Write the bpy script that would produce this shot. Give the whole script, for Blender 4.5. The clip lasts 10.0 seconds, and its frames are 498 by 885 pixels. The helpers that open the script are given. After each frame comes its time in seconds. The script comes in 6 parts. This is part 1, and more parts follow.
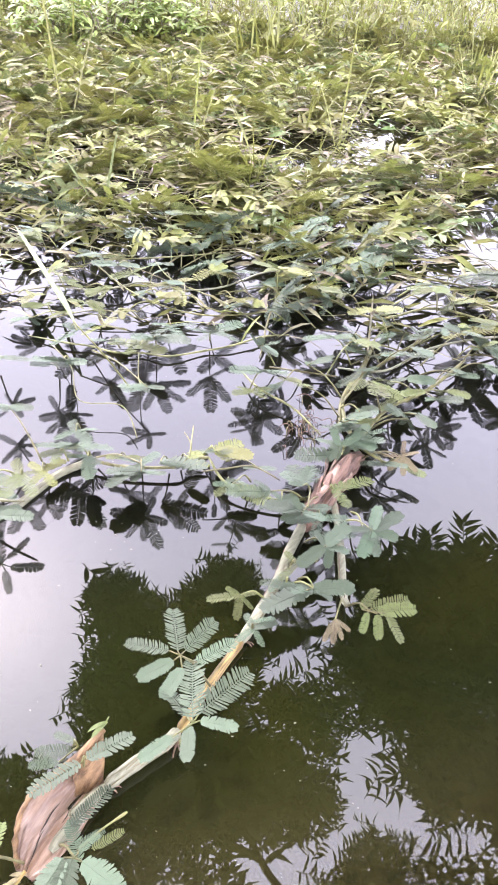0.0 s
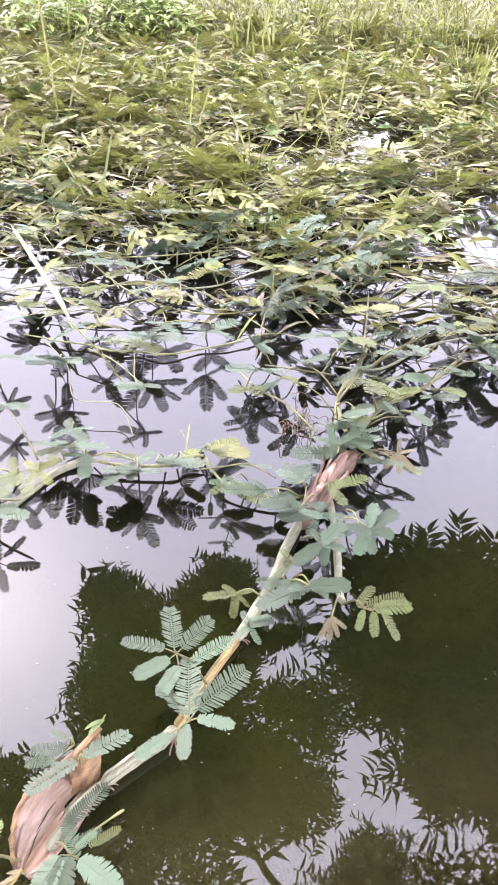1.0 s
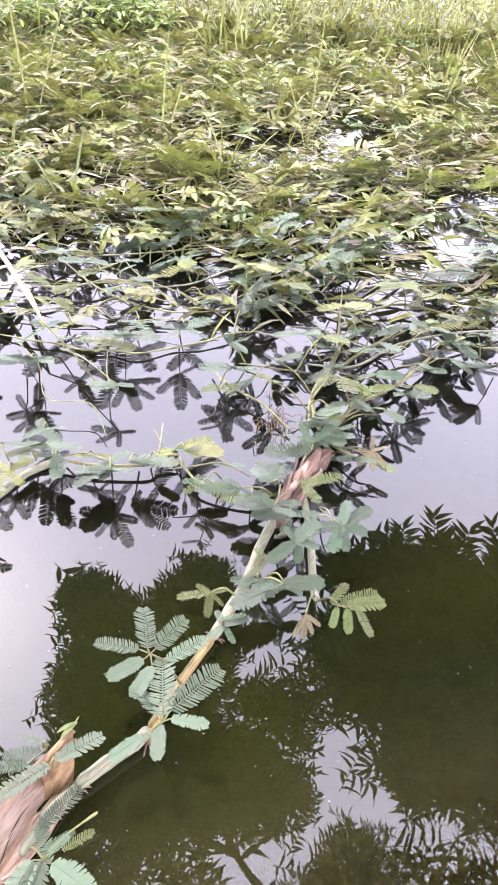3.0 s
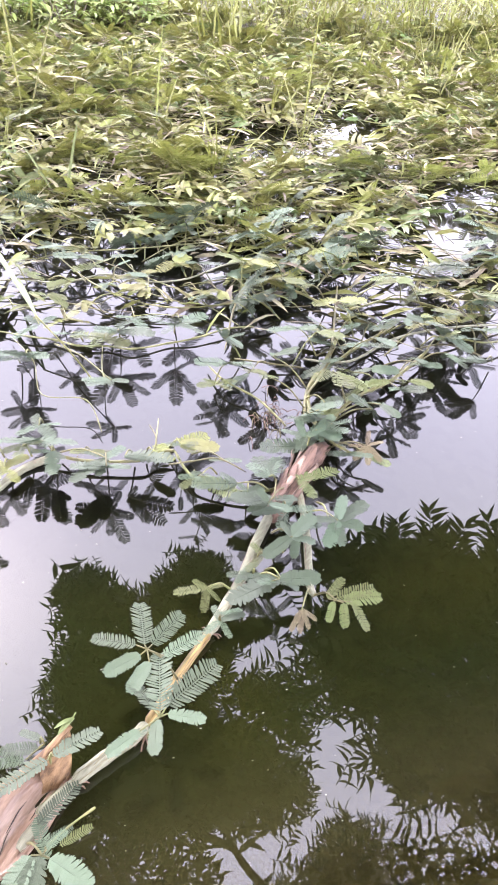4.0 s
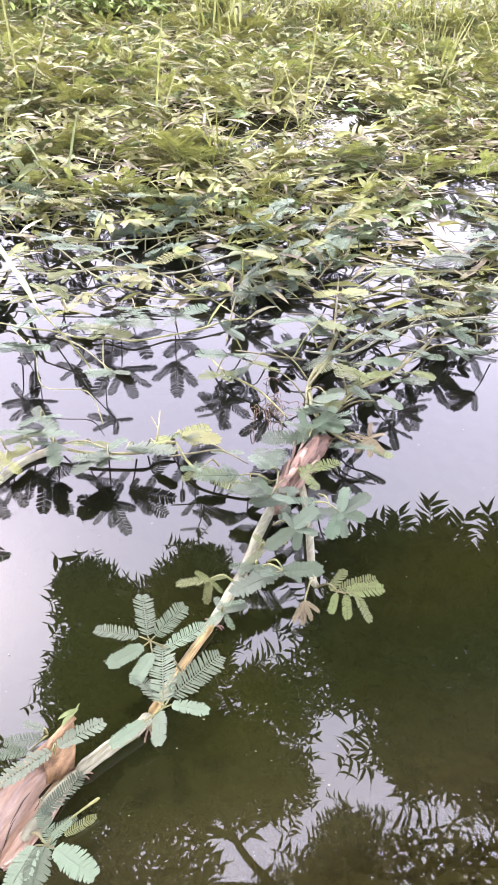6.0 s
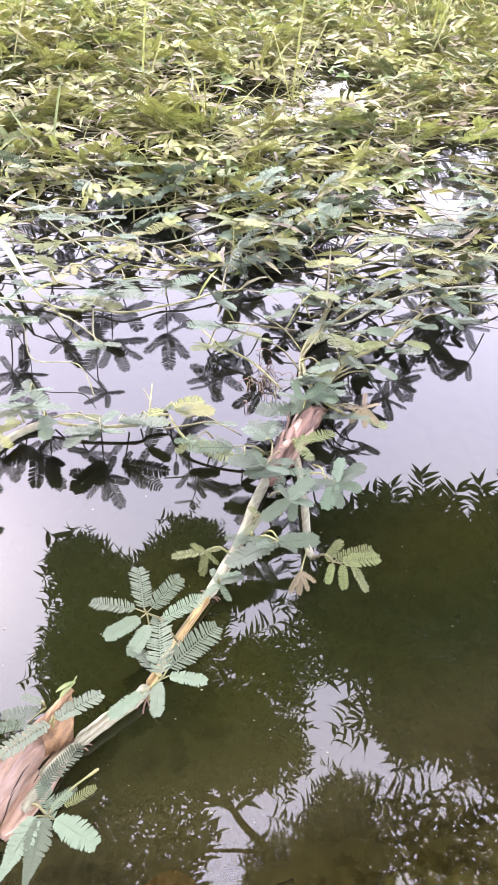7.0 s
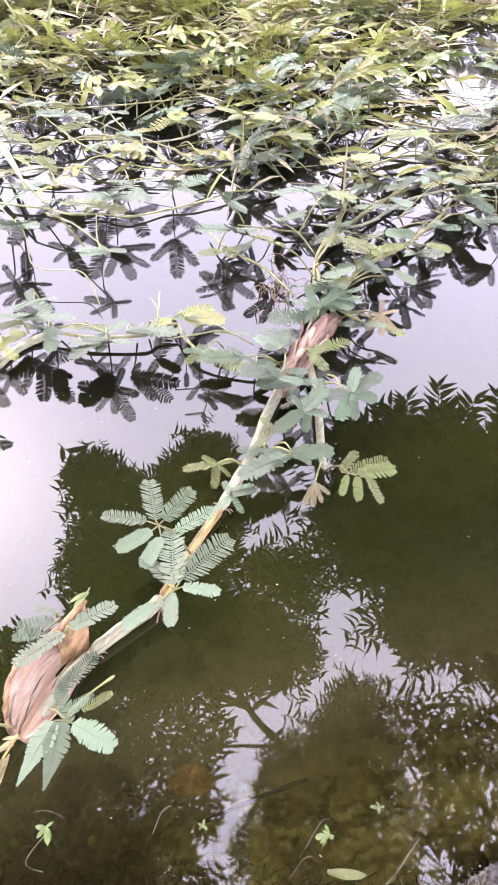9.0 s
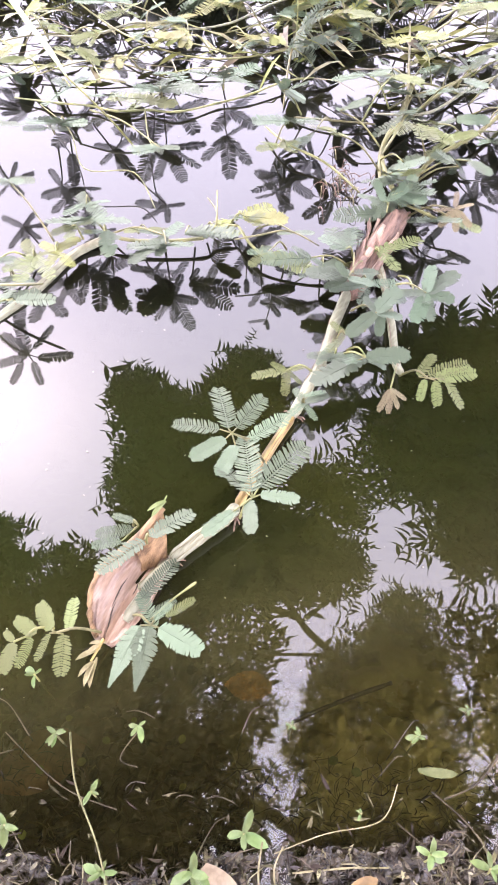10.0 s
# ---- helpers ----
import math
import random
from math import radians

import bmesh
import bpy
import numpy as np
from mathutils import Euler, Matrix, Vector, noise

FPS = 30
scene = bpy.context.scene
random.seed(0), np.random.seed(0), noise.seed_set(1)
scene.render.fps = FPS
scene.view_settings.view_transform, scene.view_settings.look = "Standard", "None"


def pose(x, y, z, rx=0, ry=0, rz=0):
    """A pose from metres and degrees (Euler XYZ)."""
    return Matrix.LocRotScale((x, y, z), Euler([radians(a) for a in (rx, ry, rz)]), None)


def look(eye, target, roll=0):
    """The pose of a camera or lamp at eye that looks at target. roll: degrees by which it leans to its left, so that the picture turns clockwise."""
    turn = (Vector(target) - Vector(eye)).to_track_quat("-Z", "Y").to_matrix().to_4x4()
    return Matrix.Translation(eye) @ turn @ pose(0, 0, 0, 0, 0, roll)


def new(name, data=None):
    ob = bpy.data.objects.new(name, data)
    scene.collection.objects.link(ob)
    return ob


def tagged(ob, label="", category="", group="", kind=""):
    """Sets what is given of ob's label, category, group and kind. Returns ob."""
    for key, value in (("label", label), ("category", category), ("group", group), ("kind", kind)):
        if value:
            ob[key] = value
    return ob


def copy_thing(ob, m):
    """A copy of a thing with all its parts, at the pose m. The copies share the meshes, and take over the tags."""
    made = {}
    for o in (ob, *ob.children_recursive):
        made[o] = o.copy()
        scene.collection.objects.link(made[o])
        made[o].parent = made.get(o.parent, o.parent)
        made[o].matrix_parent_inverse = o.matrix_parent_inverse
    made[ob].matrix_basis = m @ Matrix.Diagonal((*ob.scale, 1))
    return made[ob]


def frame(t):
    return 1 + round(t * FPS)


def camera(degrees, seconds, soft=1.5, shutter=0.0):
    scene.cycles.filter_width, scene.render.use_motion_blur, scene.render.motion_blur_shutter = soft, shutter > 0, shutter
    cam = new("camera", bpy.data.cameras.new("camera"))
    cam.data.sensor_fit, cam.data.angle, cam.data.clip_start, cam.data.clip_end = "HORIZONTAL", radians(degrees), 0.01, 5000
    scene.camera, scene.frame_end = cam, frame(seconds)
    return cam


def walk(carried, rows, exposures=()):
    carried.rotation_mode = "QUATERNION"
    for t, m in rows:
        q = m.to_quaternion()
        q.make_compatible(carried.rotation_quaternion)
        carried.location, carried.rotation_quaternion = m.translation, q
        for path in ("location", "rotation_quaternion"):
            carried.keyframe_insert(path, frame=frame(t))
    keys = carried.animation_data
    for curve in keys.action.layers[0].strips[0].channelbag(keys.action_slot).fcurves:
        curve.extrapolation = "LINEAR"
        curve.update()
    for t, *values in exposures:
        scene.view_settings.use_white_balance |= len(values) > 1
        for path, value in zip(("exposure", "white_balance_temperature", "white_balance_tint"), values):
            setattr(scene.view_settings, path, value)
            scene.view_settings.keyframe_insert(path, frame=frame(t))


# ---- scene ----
cam = camera(39.7, 10.0, soft=1.8)
PATH = [
    (0, (0.025, 0.008, 0.717), (-0.065, 1.547, -0.556), 3.6),
    (0.5, (0.026, 0.007, 0.718), (-0.056, 1.546, -0.558), 3.8),
    (1, (0.026, 0.007, 0.717), (-0.054, 1.545, -0.559), 3.7),
    (1.5, (0.027, 0.008, 0.717), (-0.034, 1.547, -0.559), 4.0),
    (2, (0.028, 0.01, 0.716), (0.009, 1.541, -0.57), 4.8),
    (2.5, (0.032, 0.009, 0.717), (0.012, 1.551, -0.556), 4.7),
    (4, (0.032, 0.009, 0.717), (0.03, 1.54, -0.569), 4.8),
    (4.5, (0.033, 0.009, 0.716), (0.027, 1.541, -0.569), 4.6),
    (5, (0.032, 0.009, 0.715), (0.034, 1.536, -0.577), 4.9),
    (6.5, (0.025, 0.009, 0.713), (0.029, 1.513, -0.606), 4.9),
    (7, (0.023, 0.012, 0.704), (0.059, 1.484, -0.649), 5.2),
    (7.5, (0.029, 0.015, 0.702), (0.073, 1.456, -0.684), 4.7),
    (8, (0.027, 0.015, 0.7), (0.081, 1.446, -0.697), 5.1),
    (8.5, (0.033, 0.02, 0.696), (0.09, 1.424, -0.727), 4.9),
    (9, (0.026, 0.027, 0.681), (0.039, 1.32, -0.844), 4.1),
    (9.5, (0.016, 0.032, 0.658), (-0.046, 1.209, -0.957), 0.3),
    (10, (-0.018, 0.029, 0.647), (-0.087, 1.136, -1.018), -0.0),
]
EXPOSURE = 2.86
walk(cam, [(t, look(eye, target, roll)) for t, eye, target, roll in PATH],
     exposures=[(0, EXPOSURE, 6300, 25), (5, EXPOSURE + 0.04, 6300, 26), (7.5, EXPOSURE + 0.12, 6300, 28), (10, EXPOSURE + 0.23, 6450, 29)])

# ---- light: hazy sky, the sun veiled ahead and to one side ----
SUN_UP, SUN_TURN = 49.5, -36.5
world = bpy.data.worlds.new("sky")
scene.world = world
world.use_nodes = True
sky = world.node_tree.nodes.new("ShaderNodeTexSky")
sky.sky_type = "NISHITA"
sky.sun_disc = False
sky.sun_elevation, sky.sun_rotation = radians(SUN_UP), radians(SUN_TURN)
sky.air_density, sky.dust_density, sky.ozone_density = 0.8, 8.0, 1.0
back = world.node_tree.nodes["Background"]
back.inputs["Strength"].default_value = 0.1
pale = world.node_tree.nodes.new("ShaderNodeHueSaturation")
pale.inputs["Saturation"].default_value = 0.35
world.node_tree.links.new(sky.outputs["Color"], pale.inputs["Color"])
# thin cloud gathers the light round the sun
steps = [world.node_tree.nodes.new(kind) for kind in ("ShaderNodeMixRGB", "ShaderNodeGamma", "ShaderNodeMixRGB")]
for node, gain in ((steps[0], 1 / 12), (steps[2], 12)):
    node.blend_type = "MULTIPLY"
    node.inputs["Fac"].default_value = 1.0
    node.inputs["Color2"].default_value = (gain, gain, gain, 1)
steps[1].inputs["Gamma"].default_value = 2.0
world.node_tree.links.new(pale.outputs["Color"], steps[0].inputs["Color1"])
world.node_tree.links.new(steps[0].outputs["Color"], steps[1].inputs["Color"])
world.node_tree.links.new(steps[1].outputs["Color"], steps[2].inputs["Color1"])
glow = steps[2]
haze = world.node_tree.nodes.new("ShaderNodeMix")
haze.data_type = "RGBA"
haze.inputs["Factor"].default_value = 0.978
for socket in haze.inputs:  # an even veil of cloud over the sky
    if socket.type == "RGBA" and socket.name == "A":
        world.node_tree.links.new(glow.outputs["Color"], socket)
    if socket.type == "RGBA" and socket.name == "B":
        socket.default_value = (12.65, 12.95, 14.6, 1)
world.node_tree.links.new([o for o in haze.outputs if o.type == "RGBA"][0], back.inputs["Color"])
SUN_WAY = Vector((math.sin(radians(SUN_TURN)) * math.cos(radians(SUN_UP)), math.cos(radians(SUN_TURN)) * math.cos(radians(SUN_UP)), math.sin(radians(SUN_UP))))
sun = new("sun", bpy.data.lights.new("sun", "SUN"))
sun.data.energy, sun.data.angle, sun.data.color = 0.8, radians(4), (1.0, 0.96, 0.9)
sun.matrix_world = look(SUN_WAY * 60, (0, 0, 0))


# ---- materials ----
def material(name, dark, light, scale=30.0, rough=0.6, bump=0.2, spec=0.4, vary=0.0, glow_through=0.0, fine=6.0, stretch=(1, 1, 1), island=False, coords="Object", grain=None):
    """A surface with two scales of colour variation and relief; vary: how far single pieces differ; glow_through: light that passes a leaf."""
    m = bpy.data.materials.new(name)
    m.use_nodes = True
    nt = m.node_tree
    n, link = nt.nodes, nt.links.new
    b = n["Principled BSDF"]
    tc, mp = n.new("ShaderNodeTexCoord"), n.new("ShaderNodeMapping")
    mp.inputs["Scale"].default_value = stretch
    if grain is not None:  # fibres run along this azimuth
        mp.vector_type = "TEXTURE"
        mp.inputs["Rotation"].default_value[2] = radians(grain)
        mp.inputs["Scale"].default_value = (1, 0.16, 0.3)
    link(tc.outputs[coords], mp.inputs["Vector"])
    big, small = n.new("ShaderNodeTexNoise"), n.new("ShaderNodeTexNoise")
    for tex, sc, det in ((big, scale, 3), (small, scale * fine, 4)):
        tex.inputs["Scale"].default_value, tex.inputs["Detail"].default_value = sc, det
        link(mp.outputs["Vector"], tex.inputs["Vector"])
    add = n.new("ShaderNodeMath")
    add.operation = "MULTIPLY_ADD"
    link(small.outputs["Fac"], add.inputs[0])
    add.inputs[1].default_value = 0.4
    link(big.outputs["Fac"], add.inputs[2])
    ramp = n.new("ShaderNodeValToRGB")
    ramp.color_ramp.elements[0].position, ramp.color_ramp.elements[1].position = 0.5, 0.92
    ramp.color_ramp.elements[0].color, ramp.color_ramp.elements[1].color = (*dark, 1), (*light, 1)
    link(add.outputs[0], ramp.inputs["Fac"])
    colour = ramp.outputs["Color"]
    if vary:
        hsv = n.new("ShaderNodeHueSaturation")
        if island:
            pick = n.new("ShaderNodeNewGeometry").outputs["Random Per Island"]
        else:
            pick = n.new("ShaderNodeObjectInfo").outputs["Random"]
        for socket, lo, hi in (("Value", 1 - vary, 1 + vary), ("Hue", 0.5 - vary * 0.05, 0.5 + vary * 0.07)):
            mr = n.new("ShaderNodeMapRange")
            mr.inputs["To Min"].default_value, mr.inputs["To Max"].default_value = lo, hi
            link(pick, mr.inputs["Value"])
            link(mr.outputs["Result"], hsv.inputs[socket])
        link(colour, hsv.inputs["Color"])
        colour = hsv.outputs["Color"]
    link(colour, b.inputs["Base Color"])
    b.inputs["Roughness"].default_value = rough
    b.inputs["Specular IOR Level"].default_value = spec
    if bump:
        bp = n.new("ShaderNodeBump")
        bp.inputs["Strength"].default_value, bp.inputs["Distance"].default_value = bump, 0.003
        link(add.outputs[0], bp.inputs["Height"])
        link(bp.outputs["Normal"], b.inputs["Normal"])
    if glow_through:
        tr, mix = n.new("ShaderNodeBsdfTranslucent"), n.new("ShaderNodeMixShader")
        link(colour, tr.inputs["Color"])
        mix.inputs["Fac"].default_value = glow_through
        link(b.outputs["BSDF"], mix.inputs[1])
        link(tr.outputs["BSDF"], mix.inputs[2])
        link(mix.outputs["Shader"], n["Material Output"].inputs["Surface"])
    return m


LEAF = {
    "blue": material("blue_green_leaf", (0.05, 0.07, 0.041), (0.086, 0.115, 0.068), 60, 0.55, 0.04, 0.24, 0.3, 0.03),
    "olive": material("olive_leaf", (0.062, 0.078, 0.024), (0.135, 0.152, 0.058), 60, 0.55, 0.1, 0.2, 0.25, 0.12),
    "yellow": material("yellow_green_leaf", (0.091, 0.098, 0.018), (0.214, 0.217, 0.06), 60, 0.5, 0.1, 0.32, 0.35, 0.2),
    "brown": material("withered_leaf", (0.085, 0.066, 0.034), (0.19, 0.155, 0.09), 60, 0.7, 0.1, 0.3, 0.2, 0.15),
    "fresh": material("fresh_leaf", (0.06, 0.095, 0.022), (0.14, 0.18, 0.06), 60, 0.45, 0.1, 0.35, 0.25, 0.2),
}
STEM = material("spongy_stem_skin", (0.125, 0.125, 0.075), (0.25, 0.25, 0.165), 60, 0.6, 0.35, 0.4, grain=58)
STEM_OCHRE = material("ochre_stem_skin", (0.1, 0.062, 0.016), (0.36, 0.26, 0.085), 30, 0.5, 0.4, 0.4, grain=62)
STEM_GREEN = material("green_stem_skin", (0.06, 0.065, 0.018), (0.2, 0.185, 0.07), 40, 0.5, 0.3, 0.4, 0.3)
HUSK = material("spongy_husk", (0.125, 0.072, 0.04), (0.3, 0.212, 0.148), 22, 0.28, 0.3, 0.5, fine=5, grain=66)
HUSK_RIM = material("husk_rim", (0.07, 0.037, 0.013), (0.3, 0.185, 0.085), 34, 0.5, 0.6, 0.4, 0, 0.15, grain=66)
HUSK_RED = material("red_brown_sheath", (0.055, 0.03, 0.018), (0.24, 0.145, 0.1), 26, 0.55, 0.9, 0.4, grain=65)
MUD = material("wet_mud", (0.005, 0.004, 0.002), (0.046, 0.035, 0.017), 60, 0.5, 1.0, 0.45, fine=6)


def silted(m):
    """A film of olive silt and algae settled on the drowned mud of the shallow bay."""
    nt = m.node_tree
    n, link = nt.nodes, nt.links.new
    geo, sep, patch = n.new("ShaderNodeNewGeometry"), n.new("ShaderNodeSeparateXYZ"), n.new("ShaderNodeTexNoise")
    link(geo.outputs["Position"], sep.inputs["Vector"])
    link(geo.outputs["Position"], patch.inputs["Vector"])
    patch.inputs["Scale"].default_value, patch.inputs["Detail"].default_value = 22.0, 4
    spans = []
    for socket, lo, hi, a, b in ((sep.outputs["Z"], -0.018, -0.004, 1, 0), (sep.outputs["X"], -0.06, 0.06, 0.12, 1), (patch.outputs["Fac"], 0.35, 0.6, 0.25, 1)):
        mr = n.new("ShaderNodeMapRange")
        for key, val in (("From Min", lo), ("From Max", hi), ("To Min", a), ("To Max", b)):
            mr.inputs[key].default_value = val
        link(socket, mr.inputs["Value"])
        spans.append(mr.outputs["Result"])
    both = [n.new("ShaderNodeMath") for _ in range(2)]
    for node, a, b in ((both[0], spans[0], spans[1]), (both[1], both[0].outputs[0], spans[2])):
        node.operation = "MULTIPLY"
        link(a, node.inputs[0])
        link(b, node.inputs[1])
    mix, bsdf = n.new("ShaderNodeMixRGB"), n["Principled BSDF"]
    link(both[1].outputs[0], mix.inputs["Fac"])
    link(bsdf.inputs["Base Color"].links[0].from_socket, mix.inputs["Color1"])
    mix.inputs["Color2"].default_value = (0.27, 0.235, 0.09, 1)
    link(mix.outputs["Color"], bsdf.inputs["Base Color"])
    wet = n.new("ShaderNodeMapRange")  # wet slicks between drier clods
    for key, val in (("From Min", 0.42), ("From Max", 0.58), ("To Min", 0.1), ("To Max", 0.55)):
        wet.inputs[key].default_value = val
    link(patch.outputs["Fac"], wet.inputs["Value"])
    link(wet.outputs["Result"], bsdf.inputs["Roughness"])


silted(MUD)
STRAW = material("dead_stalk", (0.014, 0.01, 0.005), (0.075, 0.058, 0.032), 50, 0.75, 0.5, 0.2, 0.7, island=True)
STRAW_PALE = material("pale_stalk", (0.09, 0.08, 0.03), (0.22, 0.19, 0.1), 60, 0.6, 0.4, 0.3)
STRAW_MAT = material("matted_straw", (0.065, 0.055, 0.028), (0.26, 0.222, 0.135), 30, 0.6, 0.2, 0.3, 0.5, island=True)
STRAW_BITS = material("straw_bits", (0.03, 0.024, 0.012), (0.17, 0.14, 0.08), 60, 0.6, 0.3, 0.3, 0.6, island=True)
GRASS = material("grass_blades", (0.073, 0.077, 0.016), (0.192, 0.192, 0.052), 8, 0.5, 0.0, 0.28, 0.45, 0.3, island=True)
BUSH = material("bush_leaves", (0.09, 0.13, 0.02), (0.2, 0.245, 0.06), 12, 0.5, 0.0, 0.4, 0.3, 0.3, island=True)
CROWN = material("tree_leaves", (0.025, 0.05, 0.015), (0.06, 0.1, 0.03), 6, 0.55, 0.0, 0.3, 0.4, 0.1, island=True)
BARK = material("tree_bark", (0.05, 0.04, 0.03), (0.16, 0.13, 0.1), 14, 0.85, 1.0, 0.2)
FALLEN = material("fallen_leaf", (0.08, 0.045, 0.018), (0.19, 0.115, 0.05), 40, 0.6, 0.4, 0.3, 0.2)
FALLEN_PALE = material("pale_fallen_leaf", (0.15, 0.115, 0.065), (0.3, 0.245, 0.15), 40, 0.6, 0.4, 0.3, 0.2)
WITHERED = material("withered_orange_leaf", (0.55, 0.2, 0.02), (0.8, 0.36, 0.05), 40, 0.6, 0.4, 0.3, glow_through=0.8)
WET_WOOD = material("waterlogged_wood", (0.02, 0.016, 0.01), (0.06, 0.045, 0.03), 40, 0.6, 0.6, 0.3)
FLECK = material("floating_fleck", (0.1, 0.1, 0.07), (0.26, 0.25, 0.2), 300, 0.6, 0.0, 0.3)


def water_material():
    m = bpy.data.materials.new("pond_water")
    m.use_nodes = True
    nt = m.node_tree
    n, link = nt.nodes, nt.links.new
    n.remove(n["Principled BSDF"])
    geo, sep = n.new("ShaderNodeNewGeometry"), n.new("ShaderNodeSeparateXYZ")
    link(geo.outputs["Position"], sep.inputs["Vector"])
    murk_noise = n.new("ShaderNodeTexNoise")
    murk_noise.inputs["Scale"].default_value, murk_noise.inputs["Detail"].default_value = 3.6, 3
    link(geo.outputs["Position"], murk_noise.inputs["Vector"])
    wob = n.new("ShaderNodeMath")
    wob.operation = "MULTIPLY_ADD"
    link(murk_noise.outputs["Fac"], wob.inputs[0])
    wob.inputs[1].default_value = 0.12
    skew = n.new("ShaderNodeMath")  # the shallows reach further out on one side
    skew.operation = "MULTIPLY_ADD"
    within = n.new("ShaderNodeClamp")
    within.inputs["Min"].default_value, within.inputs["Max"].default_value = -0.35, 0.35
    link(sep.outputs["X"], within.inputs["Value"])
    link(within.outputs["Result"], skew.inputs[0])
    skew.inputs[1].default_value = -0.32
    link(sep.outputs["Y"], skew.inputs[2])
    link(skew.outputs[0], wob.inputs[2])
    turbid = n.new("ShaderNodeMapRange")
    turbid.interpolation_type = "SMOOTHSTEP"
    for key, val in (("From Min", 0.2), ("From Max", 0.34), ("To Min", 0.12), ("To Max", 0.97)):
        turbid.inputs[key].default_value = val
    link(wob.outputs[0], turbid.inputs["Value"])
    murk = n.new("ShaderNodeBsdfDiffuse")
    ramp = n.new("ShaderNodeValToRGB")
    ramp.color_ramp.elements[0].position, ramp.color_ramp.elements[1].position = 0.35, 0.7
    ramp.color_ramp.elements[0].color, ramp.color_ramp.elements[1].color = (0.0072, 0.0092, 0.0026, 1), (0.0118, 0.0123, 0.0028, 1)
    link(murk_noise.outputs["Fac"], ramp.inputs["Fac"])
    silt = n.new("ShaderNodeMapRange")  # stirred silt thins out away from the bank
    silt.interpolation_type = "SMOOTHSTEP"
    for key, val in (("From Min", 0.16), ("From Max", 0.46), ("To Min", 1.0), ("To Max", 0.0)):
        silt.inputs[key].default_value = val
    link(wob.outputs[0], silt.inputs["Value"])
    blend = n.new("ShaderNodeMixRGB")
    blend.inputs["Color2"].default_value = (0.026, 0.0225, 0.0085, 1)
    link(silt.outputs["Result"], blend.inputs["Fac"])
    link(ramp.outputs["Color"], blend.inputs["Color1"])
    off_edge = n.new("ShaderNodeMapRange")  # shade put into the murk colour further out, beyond the tree crowns
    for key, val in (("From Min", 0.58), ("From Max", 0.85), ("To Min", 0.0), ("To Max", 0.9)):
        off_edge.inputs[key].default_value = val
    link(wob.outputs[0], off_edge.inputs["Value"])
    shaded_murk = n.new("ShaderNodeMixRGB")
    shaded_murk.inputs["Color2"].default_value = (0.0034, 0.0033, 0.0024, 1)
    link(off_edge.outputs["Result"], shaded_murk.inputs["Fac"])
    link(blend.outputs["Color"], shaded_murk.inputs["Color1"])
    link(shaded_murk.outputs["Color"], murk.inputs["Color"])
    clear = n.new("ShaderNodeBsdfTransparent")
    clear.inputs["Color"].default_value = (0.88, 0.86, 0.58, 1)
    body = n.new("ShaderNodeMixShader")
    link(turbid.outputs["Result"], body.inputs["Fac"])
    link(clear.outputs["BSDF"], body.inputs[1])
    link(murk.outputs["BSDF"], body.inputs[2])
    gloss, fres, top = n.new("ShaderNodeBsdfGlossy"), n.new("ShaderNodeFresnel"), n.new("ShaderNodeMixShader")
    gloss.inputs["Roughness"].default_value = 0.0
    fres.inputs["IOR"].default_value = 1.6
    link(fres.outputs["Fac"], top.inputs["Fac"])
    link(body.outputs["Shader"], top.inputs[1])
    link(gloss.outputs["BSDF"], top.inputs[2])
    link(top.outputs["Shader"], n["Material Output"].inputs["Surface"])
    return m


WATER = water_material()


# ---- mesh helpers ----
def mesh_from(name, verts, faces, mat, smooth=True):
    me = bpy.data.meshes.new(name)
    me.from_pydata([tuple(v) for v in verts], [], faces)
    me.materials.append(mat)
    if smooth:
        me.polygons.foreach_set("use_smooth", [True] * len(me.polygons))
    me.update()
    return me


def part(name, me, parent, m=None, label=""):
    ob = new(name, me)
    ob.parent = parent
    if m is not None:
        ob.matrix_basis = m
    return tagged(ob, label)


